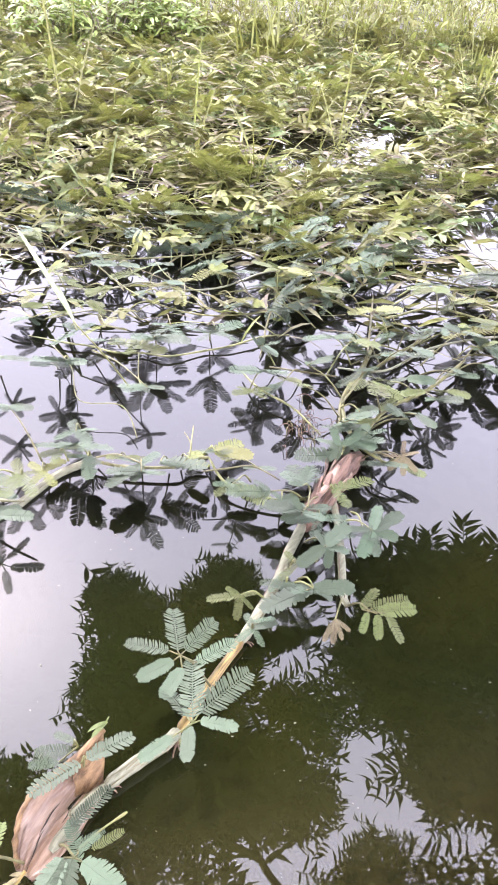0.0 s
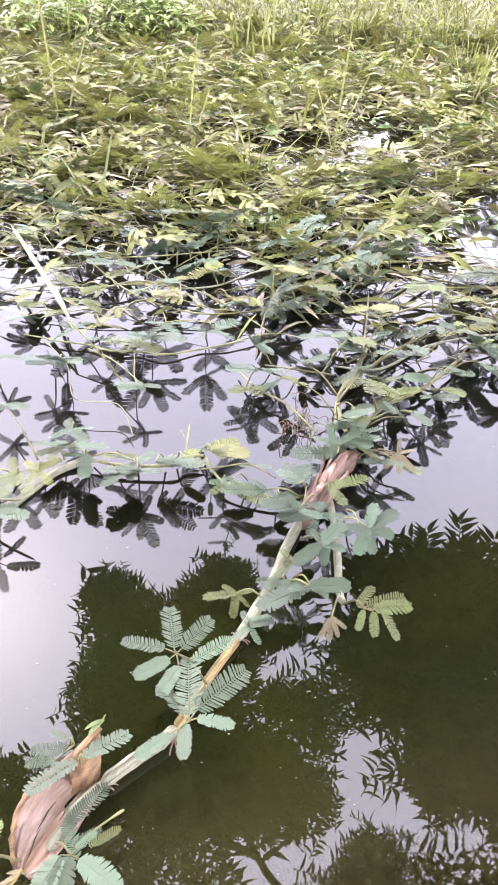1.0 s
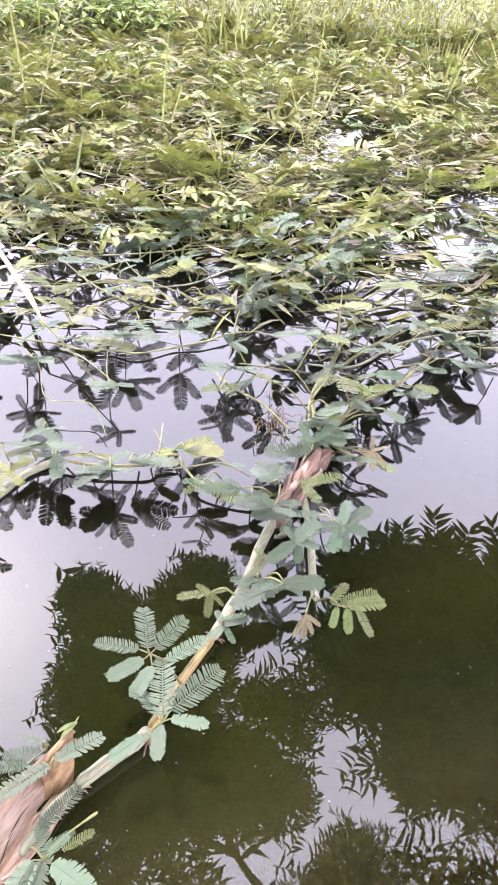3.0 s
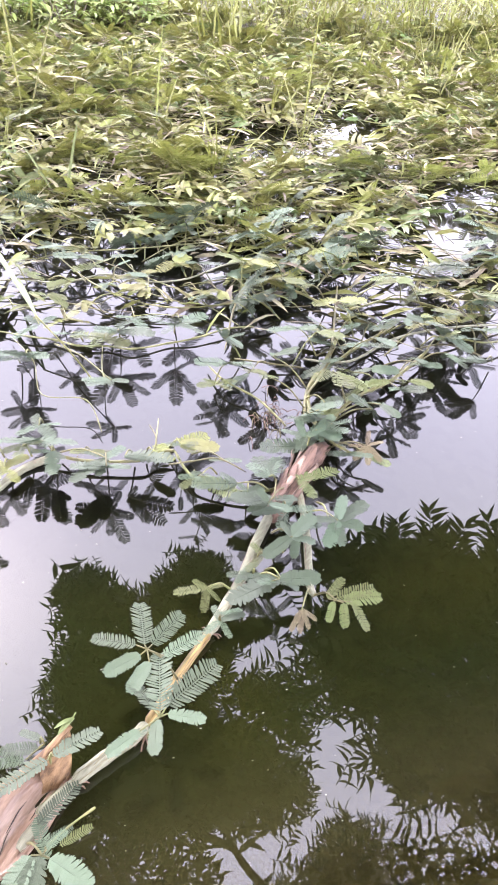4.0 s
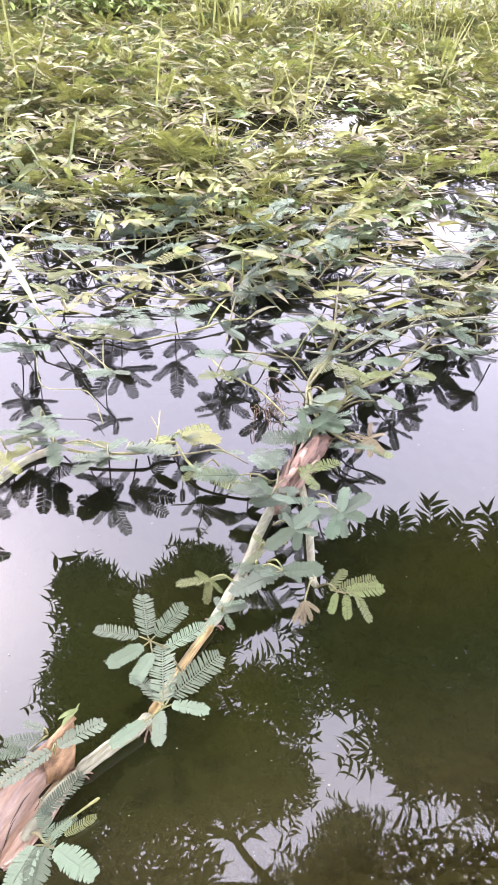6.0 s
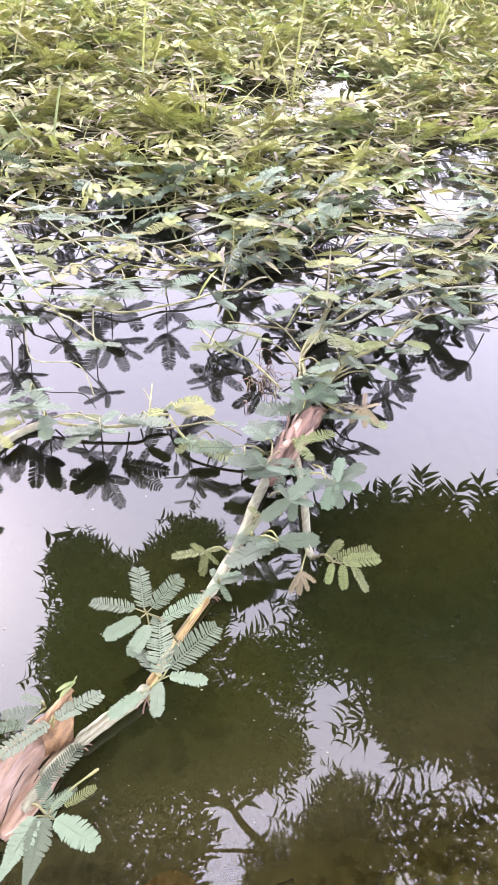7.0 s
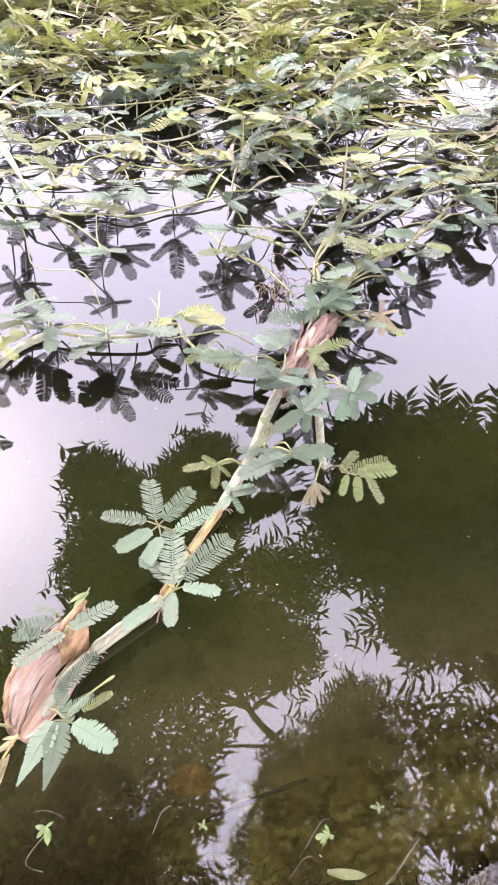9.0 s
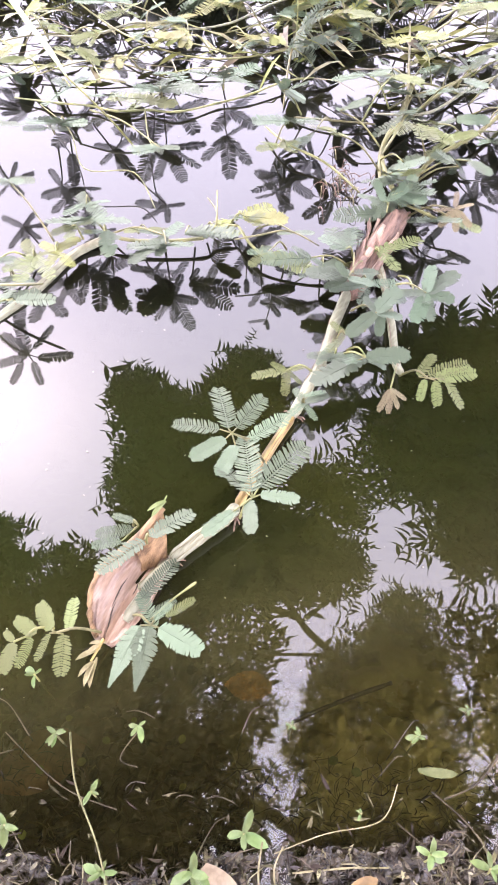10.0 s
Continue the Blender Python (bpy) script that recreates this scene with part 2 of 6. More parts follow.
class Soup:
    """Collects vertices and faces for one mesh."""

    def __init__(self):
        self.v, self.f = [], []

    def tube(self, pts, radii, seg=6, cap=True, flat=1.0, ridge=0.0):
        pts = [Vector(p) for p in pts]
        base = len(self.v)
        side = None
        for i, p in enumerate(pts):
            d = (pts[min(i + 1, len(pts) - 1)] - pts[max(i - 1, 0)]).normalized()
            if side is None:
                side = d.cross(Vector((0, 0, 1)) if abs(d.z) < 0.9 else Vector((1, 0, 0))).normalized()
            side = (side - d * side.dot(d)).normalized()
            up = side.cross(d)
            for k in range(seg):
                a = 2 * math.pi * k / seg
                rr = radii[i] * (1 + ridge * (1 if k % 2 else -1) + ridge * 1.5 * noise.noise((k * 1.7, i * 0.45, radii[0] * 900)) if ridge else 1)
                self.v.append(p + (side * math.cos(a) + up * math.sin(a) * flat) * rr)
        for i in range(len(pts) - 1):
            for k in range(seg):
                a, b = base + i * seg + k, base + i * seg + (k + 1) % seg
                self.f.append((a, b, b + seg, a + seg))
        if cap:
            self.f.append(tuple(base + k for k in reversed(range(seg))))
            self.f.append(tuple(base + (len(pts) - 1) * seg + k for k in range(seg)))

    def blade(self, m, length, width, droop=0.15, fold=0.15, parts=3, shape=0.4):
        """A lance-shaped leaf along x of the pose m, folded along its midrib and drooping at its tip."""
        base = len(self.v)
        for i in range(parts + 1):
            s = i / parts
            w = width * 0.5 * (math.sin(math.pi * min(1, (s * (1 - shape * 0.4) + 0.08))) ** 0.8 if i < parts else 0.02)
            x, z = length * s, -droop * length * s * s
            self.v += [m @ Vector((x, -w, z + fold * w)), m @ Vector((x, 0, z)), m @ Vector((x, w, z + fold * w))]
        for i in range(parts):
            a = base + i * 3
            self.f += [(a, a + 1, a + 4, a + 3), (a + 1, a + 2, a + 5, a + 4)]

    def mesh(self, name, mat, smooth=True):
        return mesh_from(name, self.v, self.f, mat, smooth)


def curve_pts(pts, steps=6):
    """A smooth line through points."""
    pts = [Vector(p) for p in pts]
    out = []
    for i in range(len(pts) - 1):
        p0, p1, p2, p3 = pts[max(i - 1, 0)], pts[i], pts[i + 1], pts[min(i + 2, len(pts) - 1)]
        for k in range(steps):
            t = k / steps
            out.append(0.5 * ((2 * p1) + (p2 - p0) * t + (2 * p0 - 5 * p1 + 4 * p2 - p3) * t * t + (3 * p1 - p0 - 3 * p2 + p3) * t ** 3))
    out.append(pts[-1])
    return out


def aim(p, az, pitch, roll=0.0):
    """A pose at p whose x axis points along the azimuth az, raised by pitch."""
    return Matrix.Translation(p) @ Matrix.Rotation(radians(az), 4, "Z") @ Matrix.Rotation(radians(-pitch), 4, "Y") @ Matrix.Rotation(radians(roll), 4, "X")


def thing(name, label, category, group="", at=(0, 0, 0)):
    ob = tagged(new(name), label, category, group)
    ob.location = at
    return ob


# ---- ground: pond bed, muddy near bank and grassy far bank in one sheet ----
def bed(x, y):
    if y < 0.6:
        shore = 0.062 + 0.08 * x * max(0.0, 1 - abs(x)) + 0.35 * max(0.0, min(x, 0.4) - 0.08) + 0.006 * math.sin(22 * x + 1)
        d = y - shore
        z = (-d * 0.06 if d > -0.09 else 0.0054 - (d + 0.09) * 0.16) if d < 0 else -0.007 - 0.03 * (d / 0.08) if d < 0.08 else -0.037 - (d - 0.08) * 0.5
        z = min(z, 0.10 + (-y) * 0.08) if d < 0 else z
    elif y < 3.0:
        z = -0.25
    else:
        z = -0.25 + 0.32 * min(1, (y - 3.0) / 1.0) ** 1.5 + 0.03 * max(0, min(y - 4, 20))
    z = max(z, -0.28)
    near = max(0.0, 1 - abs(y - 0.05) / 0.4)
    if near:
        z += near * (0.011 * noise.noise((x * 26, y * 26, 1)) + 0.013 * abs(noise.noise((x * 60, y * 60, 4))) - 0.004 + 0.007 * noise.noise((x * 130, y * 130, 7)) + 0.004 * noise.noise((x * 260, y * 260, 9)))
    return z + 0.03 * noise.noise((x * 1.3, y * 1.3, 2)) * (1 if y > 0.6 or y < -0.3 else 0)


def spread(lo, hi, step, far):
    line, s = list(np.arange(lo, hi, step)), step
    right, left = hi, lo
    while right < far:
        line.append(right)
        right, s = right + s, s * 1.22
    s = step
    while left > -far:
        left, s = left - s * 1.22, s * 1.22
        line.insert(0, left)
    return line


def build_ground():
    xs, ys = spread(-0.3, 0.28, 0.0024, 900), spread(-0.03, 0.2, 0.0024, 900)
    verts = [(x, y, bed(x, y)) for y in ys for x in xs]
    nx = len(xs)
    faces = [(j * nx + i, j * nx + i + 1, (j + 1) * nx + i + 1, (j + 1) * nx + i) for j in range(len(ys) - 1) for i in range(nx - 1)]
    return tagged(new("ground", mesh_from("ground", verts, faces, MUD)), "dark wet mud bank sloping under the pond water", "ground", kind="structure")


build_ground()
xs, ys = spread(-0.5, 0.5, 0.5, 700), [-0.5, 0, 0.5, 1, 2, 3, 4.4]
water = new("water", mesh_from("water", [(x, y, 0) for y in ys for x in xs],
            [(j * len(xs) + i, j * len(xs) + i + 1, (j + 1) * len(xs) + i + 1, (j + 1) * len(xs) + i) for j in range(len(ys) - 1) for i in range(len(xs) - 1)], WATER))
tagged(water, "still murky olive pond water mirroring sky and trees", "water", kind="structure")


# ---- water mimosa: feathery floating plants ----
def pinna_soup(soup, m, length, width, pairs, rng, full=True, gap=0.86, closed=False, shape=""):
    """One feather of a leaf along x of m: a midrib with pairs of narrow leaflets."""
    soup.tube([m @ Vector((0, 0, 0)), m @ Vector((length * 0.5, 0, -0.01 * length)), m @ Vector((length * 0.98, 0, -0.05 * length))], [length * 0.013, length * 0.011, length * 0.005], 3, False)
    step = length / (pairs + 0.3)
    for k in range(pairs):
        s = (k + 0.7) / (pairs + 0.3)
        grow = min(1.0, 0.62 + 1.6 * s) * min(1.0, 0.42 + 2.6 * (1 - s))
        if shape == "oval":
            grow = 0.3 + 0.7 * math.sin(math.pi * min(1, 0.1 + 0.86 * s)) ** 0.8
        elif shape == "tapered":
            grow = min(1.0, 0.55 + 2.2 * s) * max(0.1, 1 - max(0, s - 0.3) * 1.35)
        ln, w = width * 0.5 * grow * rng.uniform(0.93, 1.05), step * gap
        for side in (1, -1):
            a = radians(68 + rng.uniform(-5, 5)) * side
            d, q = Vector((math.cos(a), math.sin(a), 0)), Vector((-math.sin(a), math.cos(a), 0))
            o, up = Vector((s * length, 0, -0.05 * length * s * s)), Vector((0, 0, ln * rng.uniform(-0.05, 0.22)))
            base = len(soup.v)
            if closed:  # leaflets overlap into one sheet with a toothed edge
                ring = [o - q * w * 0.62, o + d * ln * 0.5 - q * w * 0.6 + up * 0.2, o + d * ln * 0.86 - q * w * 0.5 + up * 0.6, o + d * ln + q * w * 0.12 + up * 0.7,
                        o + d * ln * 0.86 + q * w * 0.5 + up * 0.6, o + d * ln * 0.5 + q * w * 0.6 + up * 0.2, o + q * w * 0.62]
            elif full:
                ring = [o - q * w * 0.28, o + d * ln * 0.3 - q * w * 0.5 + up * 0.3, o + d * ln * 0.85 - q * w * 0.42 + up * 0.85, o + d * ln + up,
                        o + d * ln * 0.85 + q * w * 0.42 + up * 0.85, o + d * ln * 0.3 + q * w * 0.5 + up * 0.3, o + q * w * 0.28]
            else:
                ring = [o - q * w * 0.4, o + d * ln * 0.9 - q * w * 0.5 + up, o + d * ln + q * w * 0.3 + up, o + q * w * 0.4]
            soup.v += [m @ p for p in ring]
            soup.f.append(tuple(range(base, base + len(ring))))


PINNA = {}
for tone in ("blue", "olive", "yellow", "brown"):
    for k, (wide, pairs, gap, closed, shape) in enumerate(((0.42, 21, 0.74, False, ""), (0.46, 22, 0.97, True, ""), (0.44, 22, 0.78, False, ""), (0.48, 22, 1.08, True, ""), (0.34, 18, 0.6, False, ""), (0.54, 21, 1.02, True, ""),
                                                          (0.4, 16, 0.7, False, ""), (0.46, 17, 0.96, False, ""), (0.4, 13, 0.84, False, ""), (0.62, 22, 1.04, True, "oval"), (0.46, 26, 1.0, True, "tapered"))):
        rng, soup = random.Random(k + 10), Soup()
        pinna_soup(soup, Matrix(), 1.0, wide * (0.8 if tone == "brown" else 1), pairs, rng, True, gap, closed, shape)
        PINNA[tone, k] = soup.mesh("pinna", LEAF[tone])
hero_rng = random.Random(5)


def hero_leaf(plant, node, hub, feathers, tone, kinds=(0, 1, 2, 3, 3, 4, 5)):
    """A leaf whose stalk rises from the stem at node to hub; feathers: (dx, dy, azimuth, length, rise) each."""
    if tone == "flat" or (tone == "olive" and 5 in kinds):  # leaflets that overlap into a closed sheet
        tone, kinds = {"flat": "blue"}.get(tone, tone), (1, 3, 5)
    if tone == "comb":  # leaflets that stand apart
        tone, kinds = "blue", (0, 2, 4)
    h = Vector(hub)
    soup = Soup()
    base = Vector((*node, 0.012))
    mid = base.lerp(h, 0.5) + Vector((0, 0, 0.012))
    soup.tube(curve_pts([base, mid, h], 4), [0.0016 - 0.00008 * i for i in range(9)], 5)
    for dx, dy, az, ln, rise, *dz in feathers:
        if dx or dy:
            soup.tube([h, h + Vector((dx, dy, dz[0] if dz else 0))], [0.001, 0.0008], 4)
    leaf = part("leaf", soup.mesh("leaf", STEM_GREEN), plant, None, {"blue": "blue-green feathery leaf", "olive": "olive feathery leaf", "yellow": "yellow-green feathery leaf", "brown": "withered brown leaf"}[tone])
    for dx, dy, az, ln, rise, *dz in feathers:
        m = aim(h + Vector((dx, dy, dz[0] if dz else 0)), az, rise, hero_rng.uniform(-20, 20)) @ Matrix.Diagonal((ln, ln, ln, 1))
        pick = kinds if len(dz) < 2 else {"c": (0, 2), "f": (1, 3), "d": (6, 7, 7), "o": (9,), "t": (10,)}[dz[1]]
        part("pinna", PINNA[tone, hero_rng.choice(pick)], leaf, m)
    return leaf


def tilted_leaf(plant, node, hub, face, tilt, count, size, tone, spin=0.0, kinds=(6, 7, 8, 3)):
    """A leaf held in a plane that leans by tilt towards the azimuth face."""
    n = Vector((math.cos(radians(face)) * math.sin(radians(tilt)), math.sin(radians(face)) * math.sin(radians(tilt)), math.cos(radians(tilt))))
    turn = n.to_track_quat("Z", "Y").to_matrix()
    rows = []
    for k in range(count):
        pair, side = k // 2, 1 if k % 2 else -1
        last = k == count - 1 and count % 2
        a = radians(spin + (0 if last else side * (78 - 27 * pair)) + hero_rng.uniform(-13, 13))
        along = size * (0.18 * pair)
        o = turn @ Vector((math.cos(radians(spin)) * along, math.sin(radians(spin)) * along, 0))
        d = (turn @ Vector((math.cos(a), math.sin(a), hero_rng.uniform(-0.25, 0.1)))).normalized()
        rows.append((o.x, o.y, math.degrees(math.atan2(d.y, d.x)), size * hero_rng.uniform(0.75, 1.12), math.degrees(math.asin(max(-1, min(1, d.z)))), o.z))
    return hero_leaf(plant, node, hub, rows, tone, kinds)


def stem_part(plant, pts, radius, mat, name="stem", label="", knots=0.0, seg=9, steps=6, swell=0.0, seed=1):
    line = curve_pts(pts, steps)
    rng = random.Random(seed)
    rr = []
    for i, p in enumerate(line):
        s = i / (len(line) - 1)
        r = radius * (1 + 0.09 * noise.noise((p.x * 40, p.y * 40, seed)) + swell * math.sin(math.pi * s))
        if knots and i % steps == 0:
            r *= 1 + knots
        rr.append(r * min(1, 0.5 + 6 * s, 0.5 + 6 * (1 - s)))
    soup = Soup()
    soup.tube(line, rr, seg, True, 0.85, 0.07 if mat is not STEM_GREEN else 0.03)
    made = part(name, soup.mesh(name, mat), plant, None, label)
    if radius > 0.005:
        for j in range(6):
            fibre, ang = Soup(), rng.uniform(-1.3, 1.3)
            i0 = rng.randrange(0, max(1, len(line) - 6))
            i1 = min(len(line) - 1, i0 + rng.randrange(4, 12))
            run = []
            for i in range(i0, i1 + 1):
                d = (line[min(i + 1, len(line) - 1)] - line[max(i - 1, 0)]).normalized()
                side = d.cross(Vector((0, 0, 1))).normalized()
                ang += rng.uniform(-0.12, 0.12)
                run.append(line[i] + (side * math.sin(ang) + Vector((0, 0, 0.85)) * math.cos(ang)) * rr[i] * rng.uniform(0.98, 1.1))
            if len(run) > 2:
                fibre.tube(run, [rng.uniform(0.0002, 0.0005) for _ in run], 4)
                part("fibre", fibre.mesh("fibre", rng.choice((HUSK_RED, STRAW_PALE, STRAW_PALE, STRAW_PALE))), made)
    return made


def build_main_plant():
    p = thing("water_mimosa", "floating water mimosa with a thick spongy stem and blue-green feathery leaves", "water plant")
    stem_part(p, [(-0.149, 0.244, 0.006), (-0.132, 0.275, 0.009), (-0.136, 0.277, 0.010), (-0.113, 0.307, 0.011)], 0.0063, STEM, "stem", "pale ribbed spongy stem", 0.1, 16, seed=2)
    stem_part(p, [(-0.113, 0.307, 0.011), (-0.088, 0.332, 0.012), (-0.063, 0.355, 0.012), (-0.052, 0.372, 0.012)], 0.0066, STEM, "stem", "pale ribbed spongy stem", 0.05, 16, seed=3)
    stem_part(p, [(-0.052, 0.372, 0.008), (-0.028, 0.431, 0.006), (0.004, 0.495, 0.008)], 0.0052, STEM_OCHRE, "stem", "ochre-yellow smooth stem", 0, 12, seed=4)
    stem_part(p, [(0.002, 0.49, 0.008), (0.020, 0.535, 0.010), (0.039, 0.586, 0.010), (0.052, 0.64, 0.01), (0.072, 0.703, 0.010)], 0.0066, STEM, "stem", "pale ribbed spongy stem", 0.03, 16, seed=5)
    stem_part(p, [(0.100, 0.79, 0.012), (0.113, 0.73, 0.012), (0.121, 0.66, 0.012), (0.124, 0.579, 0.012), (0.128, 0.555, 0.02)], 0.0055, STEM, "stem", "thin pinkish side stem", 0.1, seed=6)
    core = [(0.068, 0.69, 0.006), (0.10, 0.755, 0.012), (0.132, 0.83, 0.012), (0.156, 0.88, -0.014)]
    sheath = stem_part(p, core, 0.0145, HUSK_RED, "spongy_sheath", "torn reddish-brown spongy sheath", 0.22, 12, 4, 0.1, 7)
    for k in range(13):
        rng = random.Random(k + 400)
        s0, s1, roll = rng.uniform(0, 0.6), 0, -95 + 15 * k
        s1, slim, curl = s0 + rng.uniform(0.2, 0.5), rng.uniform(12, 30), rng.choice((0.004, 0.006, 0.016))
        line = curve_pts(core, 8)
        line = line[int(s0 * (len(line) - 1)):int(min(1, s1) * (len(line) - 1)) + 1]
        across = Vector((0.87, -0.49, 0))
        rows, verts, faces = 5, [], []
        for i, c in enumerate(line):
            q = i / max(1, len(line) - 1)
            wide = radians(slim) * math.sin(math.pi * min(1, 0.15 + 0.8 * q)) + 0.16 * noise.noise((i * 0.9, k, 2))
            rad = 0.0175 + 0.005 * noise.noise((i * 0.45, k * 3, 0)) + curl * q * q
            for j in range(rows):
                a = radians(roll) + wide * (j / (rows - 1) * 2 - 1)
                verts.append(c + across * math.sin(a) * rad + Vector((0, 0, math.cos(a) * rad + 0.001 * noise.noise((i, j, k)))))
        for i in range(len(line) - 1):
            for j in range(rows - 1):
                a = i * rows + j
                faces.append((a, a + 1, a + rows + 1, a + rows))
        strip = part("sheath_strip", mesh_from("sheath_strip", verts, faces, (HUSK_RED, HUSK_RED, HUSK, HUSK_RED)[k % 4]), sheath, None, "torn strip of spongy tissue")
        strip.modifiers.new("thickness", "SOLIDIFY").thickness = 0.0016
    stem_part(p, [(0.150, 0.87, 0.01), (0.125, 0.99, 0.012), (0.16, 1.1, 0.014), (0.19, 1.2, 0.014)], 0.004, STEM_GREEN, "stem", "", seed=8)
    for hub, face, tilt, size, spin in (((0.15, 0.875, 0.05), 80, 35, 0.05, 20), ((0.128, 0.85, 0.045), 150, 30, 0.045, 120), ((0.16, 0.845, 0.035), 60, 40, 0.045, -60)):
        tilted_leaf(p, (0.145, 0.865), hub, face, tilt, 6, size, "blue", spin)
    # the open husk at the near end: a scooped boat of spongy tissue with a darker rim
    a, b = Vector((-0.165, 0.2225, -0.003)), Vector((-0.122, 0.316, 0.0))
    along, n_u, n_v = b - a, 30, 26
    side = Vector((0, 0, 1)).cross(along).normalized()
    verts, faces = [], []

    def hollow(s, q):
        half = 0.039 * math.sin(math.pi * min(1, s * 0.9 + 0.025)) ** 0.55 * (1 - 0.22 * s) * (1 + 0.07 * noise.noise((s * 6, 0, 5)))
        lift = 0.026 * abs(q) ** 2.2 * math.sin(math.pi * min(1, s + 0.04)) - 0.004
        rib = 0.004 * noise.noise((q * 5, s * 2.2, 3)) + 0.0026 * noise.noise((q * 13, s * 2.4, 8)) - 0.0022 * max(0, math.sin(q * 24 + 2 * s)) ** 3
        return a + along * s + side * (half * q) + Vector((0, 0, 0.009 + lift * (1.2 if q > 0 else 0.4) + rib - 0.004 * math.exp(-((s - 0.66) / 0.16) ** 2 - ((q - 0.35) / 0.28) ** 2)))

    for i in range(n_u + 1):
        verts += [hollow(i / n_u, -0.5 + 1.5 * j / n_v) for j in range(n_v + 1)]
    for i in range(n_u):
        for j in range(n_v):
            k = i * (n_v + 1) + j
            faces.append((k, k + 1, k + n_v + 2, k + n_v + 1))
    husk_me = mesh_from("spongy_husk", verts, faces, HUSK)
    husk = part("spongy_husk", husk_me, p, None, "pinkish open spongy husk, wet inside")
    thick = husk.modifiers.new("thickness", "SOLIDIFY")
    thick.thickness, thick.offset = 0.003, 1.0
    edge = [verts[i * (n_v + 1) + n_v] + Vector((0, 0, 0.001)) for i in range(n_u + 1)]
    soup = Soup()
    soup.tube(edge, [0.0026 + 0.0024 * noise.noise((i * 0.9, 0, 0)) for i in range(n_u + 1)], 6)
    part("husk_rim", soup.mesh("husk_rim", HUSK_RIM), husk, None, "brown curled rim")
    # the torn back of the husk: a raised ochre strip with a brown sheet hanging from its high end
    spine = curve_pts([(-0.182, 0.284, 0.014), (-0.162, 0.302, 0.028), (-0.14, 0.32, 0.042), (-0.122, 0.345, 0.048)], 8)
    soup = Soup()
    soup.tube(spine, [0.0036 * (0.8 + 0.35 * math.sin(math.pi * i / len(spine)) + 0.3 * noise.noise((i * 0.6, 4, 0))) for i in range(len(spine))], 8, True, 0.6, 0.1)
    part("husk_strip", soup.mesh("husk_strip", HUSK_RIM), husk, None, "raised ochre strip of torn husk")
    fin, faces = [], []
    for i in range(13):
        q = i / 12
        head = spine[int((0.56 + 0.41 * q) * (len(spine) - 1))]
        foot = Vector((-0.143, 0.296, 0.004)).lerp(Vector((-0.117, 0.307, 0.0)), q)
        for j in range(6):
            g = j / 5
            fin.append(head.lerp(foot, g) + Vector((0.004 * noise.noise((q * 4, g * 3, 1)), 0.004 * math.sin(math.pi * g), 0.003 * noise.noise((q * 7, g * 2, 6)) * (1 - g))))
    for i in range(12):
        for j in range(5):
            k = i * 6 + j
            faces.append((k, k + 6, k + 7, k + 1))
    back_fin = part("husk_fin", mesh_from("husk_fin", fin, faces, HUSK_RIM), husk, None, "brown torn sheet of the husk")
    back_fin.modifiers.new("thickness", "SOLIDIFY").thickness = 0.0012
    soup = Soup()
    for at, az, ln, wd in (((-0.12, 0.352, 0.05), -125, 0.022, 0.006), ((-0.121, 0.352, 0.05), -145, 0.02, 0.005), ((-0.122, 0.35, 0.05), 75, 0.009, 0.0016)):
        soup.blade(aim(at, az, 8, 10), ln, wd, 0.2, 0.4, 5)
    part("young_leaf", soup.mesh("young_leaf", LEAF["olive"]), husk, None, "curled fresh green young leaf")
    for s0, s1, q0 in ((0.08, 0.36, 0.3), (0.3, 0.62, 0.42), (0.5, 0.68, 0.12)):
        soup = Soup()
        soup.tube([hollow(s0 + (s1 - s0) * k / 8, q0 + 0.012 * k) + Vector((0, 0, 0.0002)) for k in range(9)], [0.0002, 0.0004, 0.0006, 0.0008, 0.0008, 0.0007, 0.0005, 0.0003, 0.0002], 5)
        part("slit", soup.mesh("slit", WET_WOOD), husk, None, "dark slit")
    soup = Soup()
    soup.tube([(-0.165, 0.223, 0.014), (-0.169, 0.213, 0.014), (-0.173, 0.202, 0.014)], [0.0018, 0.0014, 0.001], 6)
    bud = part("bud", soup.mesh("bud", STEM_OCHRE), p, None, "half-opened pale bud")
    for root, tip in (((-0.171, 0.202), (-0.182, 0.189)), ((-0.170, 0.202), (-0.176, 0.181)), ((-0.169, 0.201), (-0.171, 0.180)), ((-0.168, 0.206), (-0.169, 0.194)), ((-0.166, 0.214), (-0.187, 0.204)), ((-0.165, 0.219), (-0.180, 0.208)), ((-0.162, 0.220), (-0.177, 0.219))):
        soup, way = Soup(), Vector((*tip, 0.017)) - Vector((*root, 0.014))
        soup.blade(aim((*root, 0.014), math.degrees(math.atan2(way.y, way.x)), 6, 20), way.length * 1.05, way.length * 0.24 + 0.001, 0.15, 0.5, 5)
        part("bud_leaf", soup.mesh("bud_leaf", STRAW_PALE), bud, None, "folded pale yellow-green leaf")
    soup = Soup()  # a thin young shoot beside the lowest leaf
    soup.tube(curve_pts([(-0.123, 0.242, 0.02), (-0.105, 0.261, 0.024), (-0.084, 0.279, 0.026)], 5), [0.001] * 8 + [0.0014, 0.0017, 0.001], 6)
    shoot = part("shoot", soup.mesh("shoot", STEM_GREEN), p, None, "thin yellow-green young shoot")
    part("pinna", PINNA["olive", 4], shoot, aim((-0.11, 0.246, 0.02), 36, 3) @ Matrix.Scale(0.032, 4))
    part("pinna", PINNA["blue", 4], shoot, aim((-0.126, 0.245, 0.02), 36, 3) @ Matrix.Scale(0.03, 4))
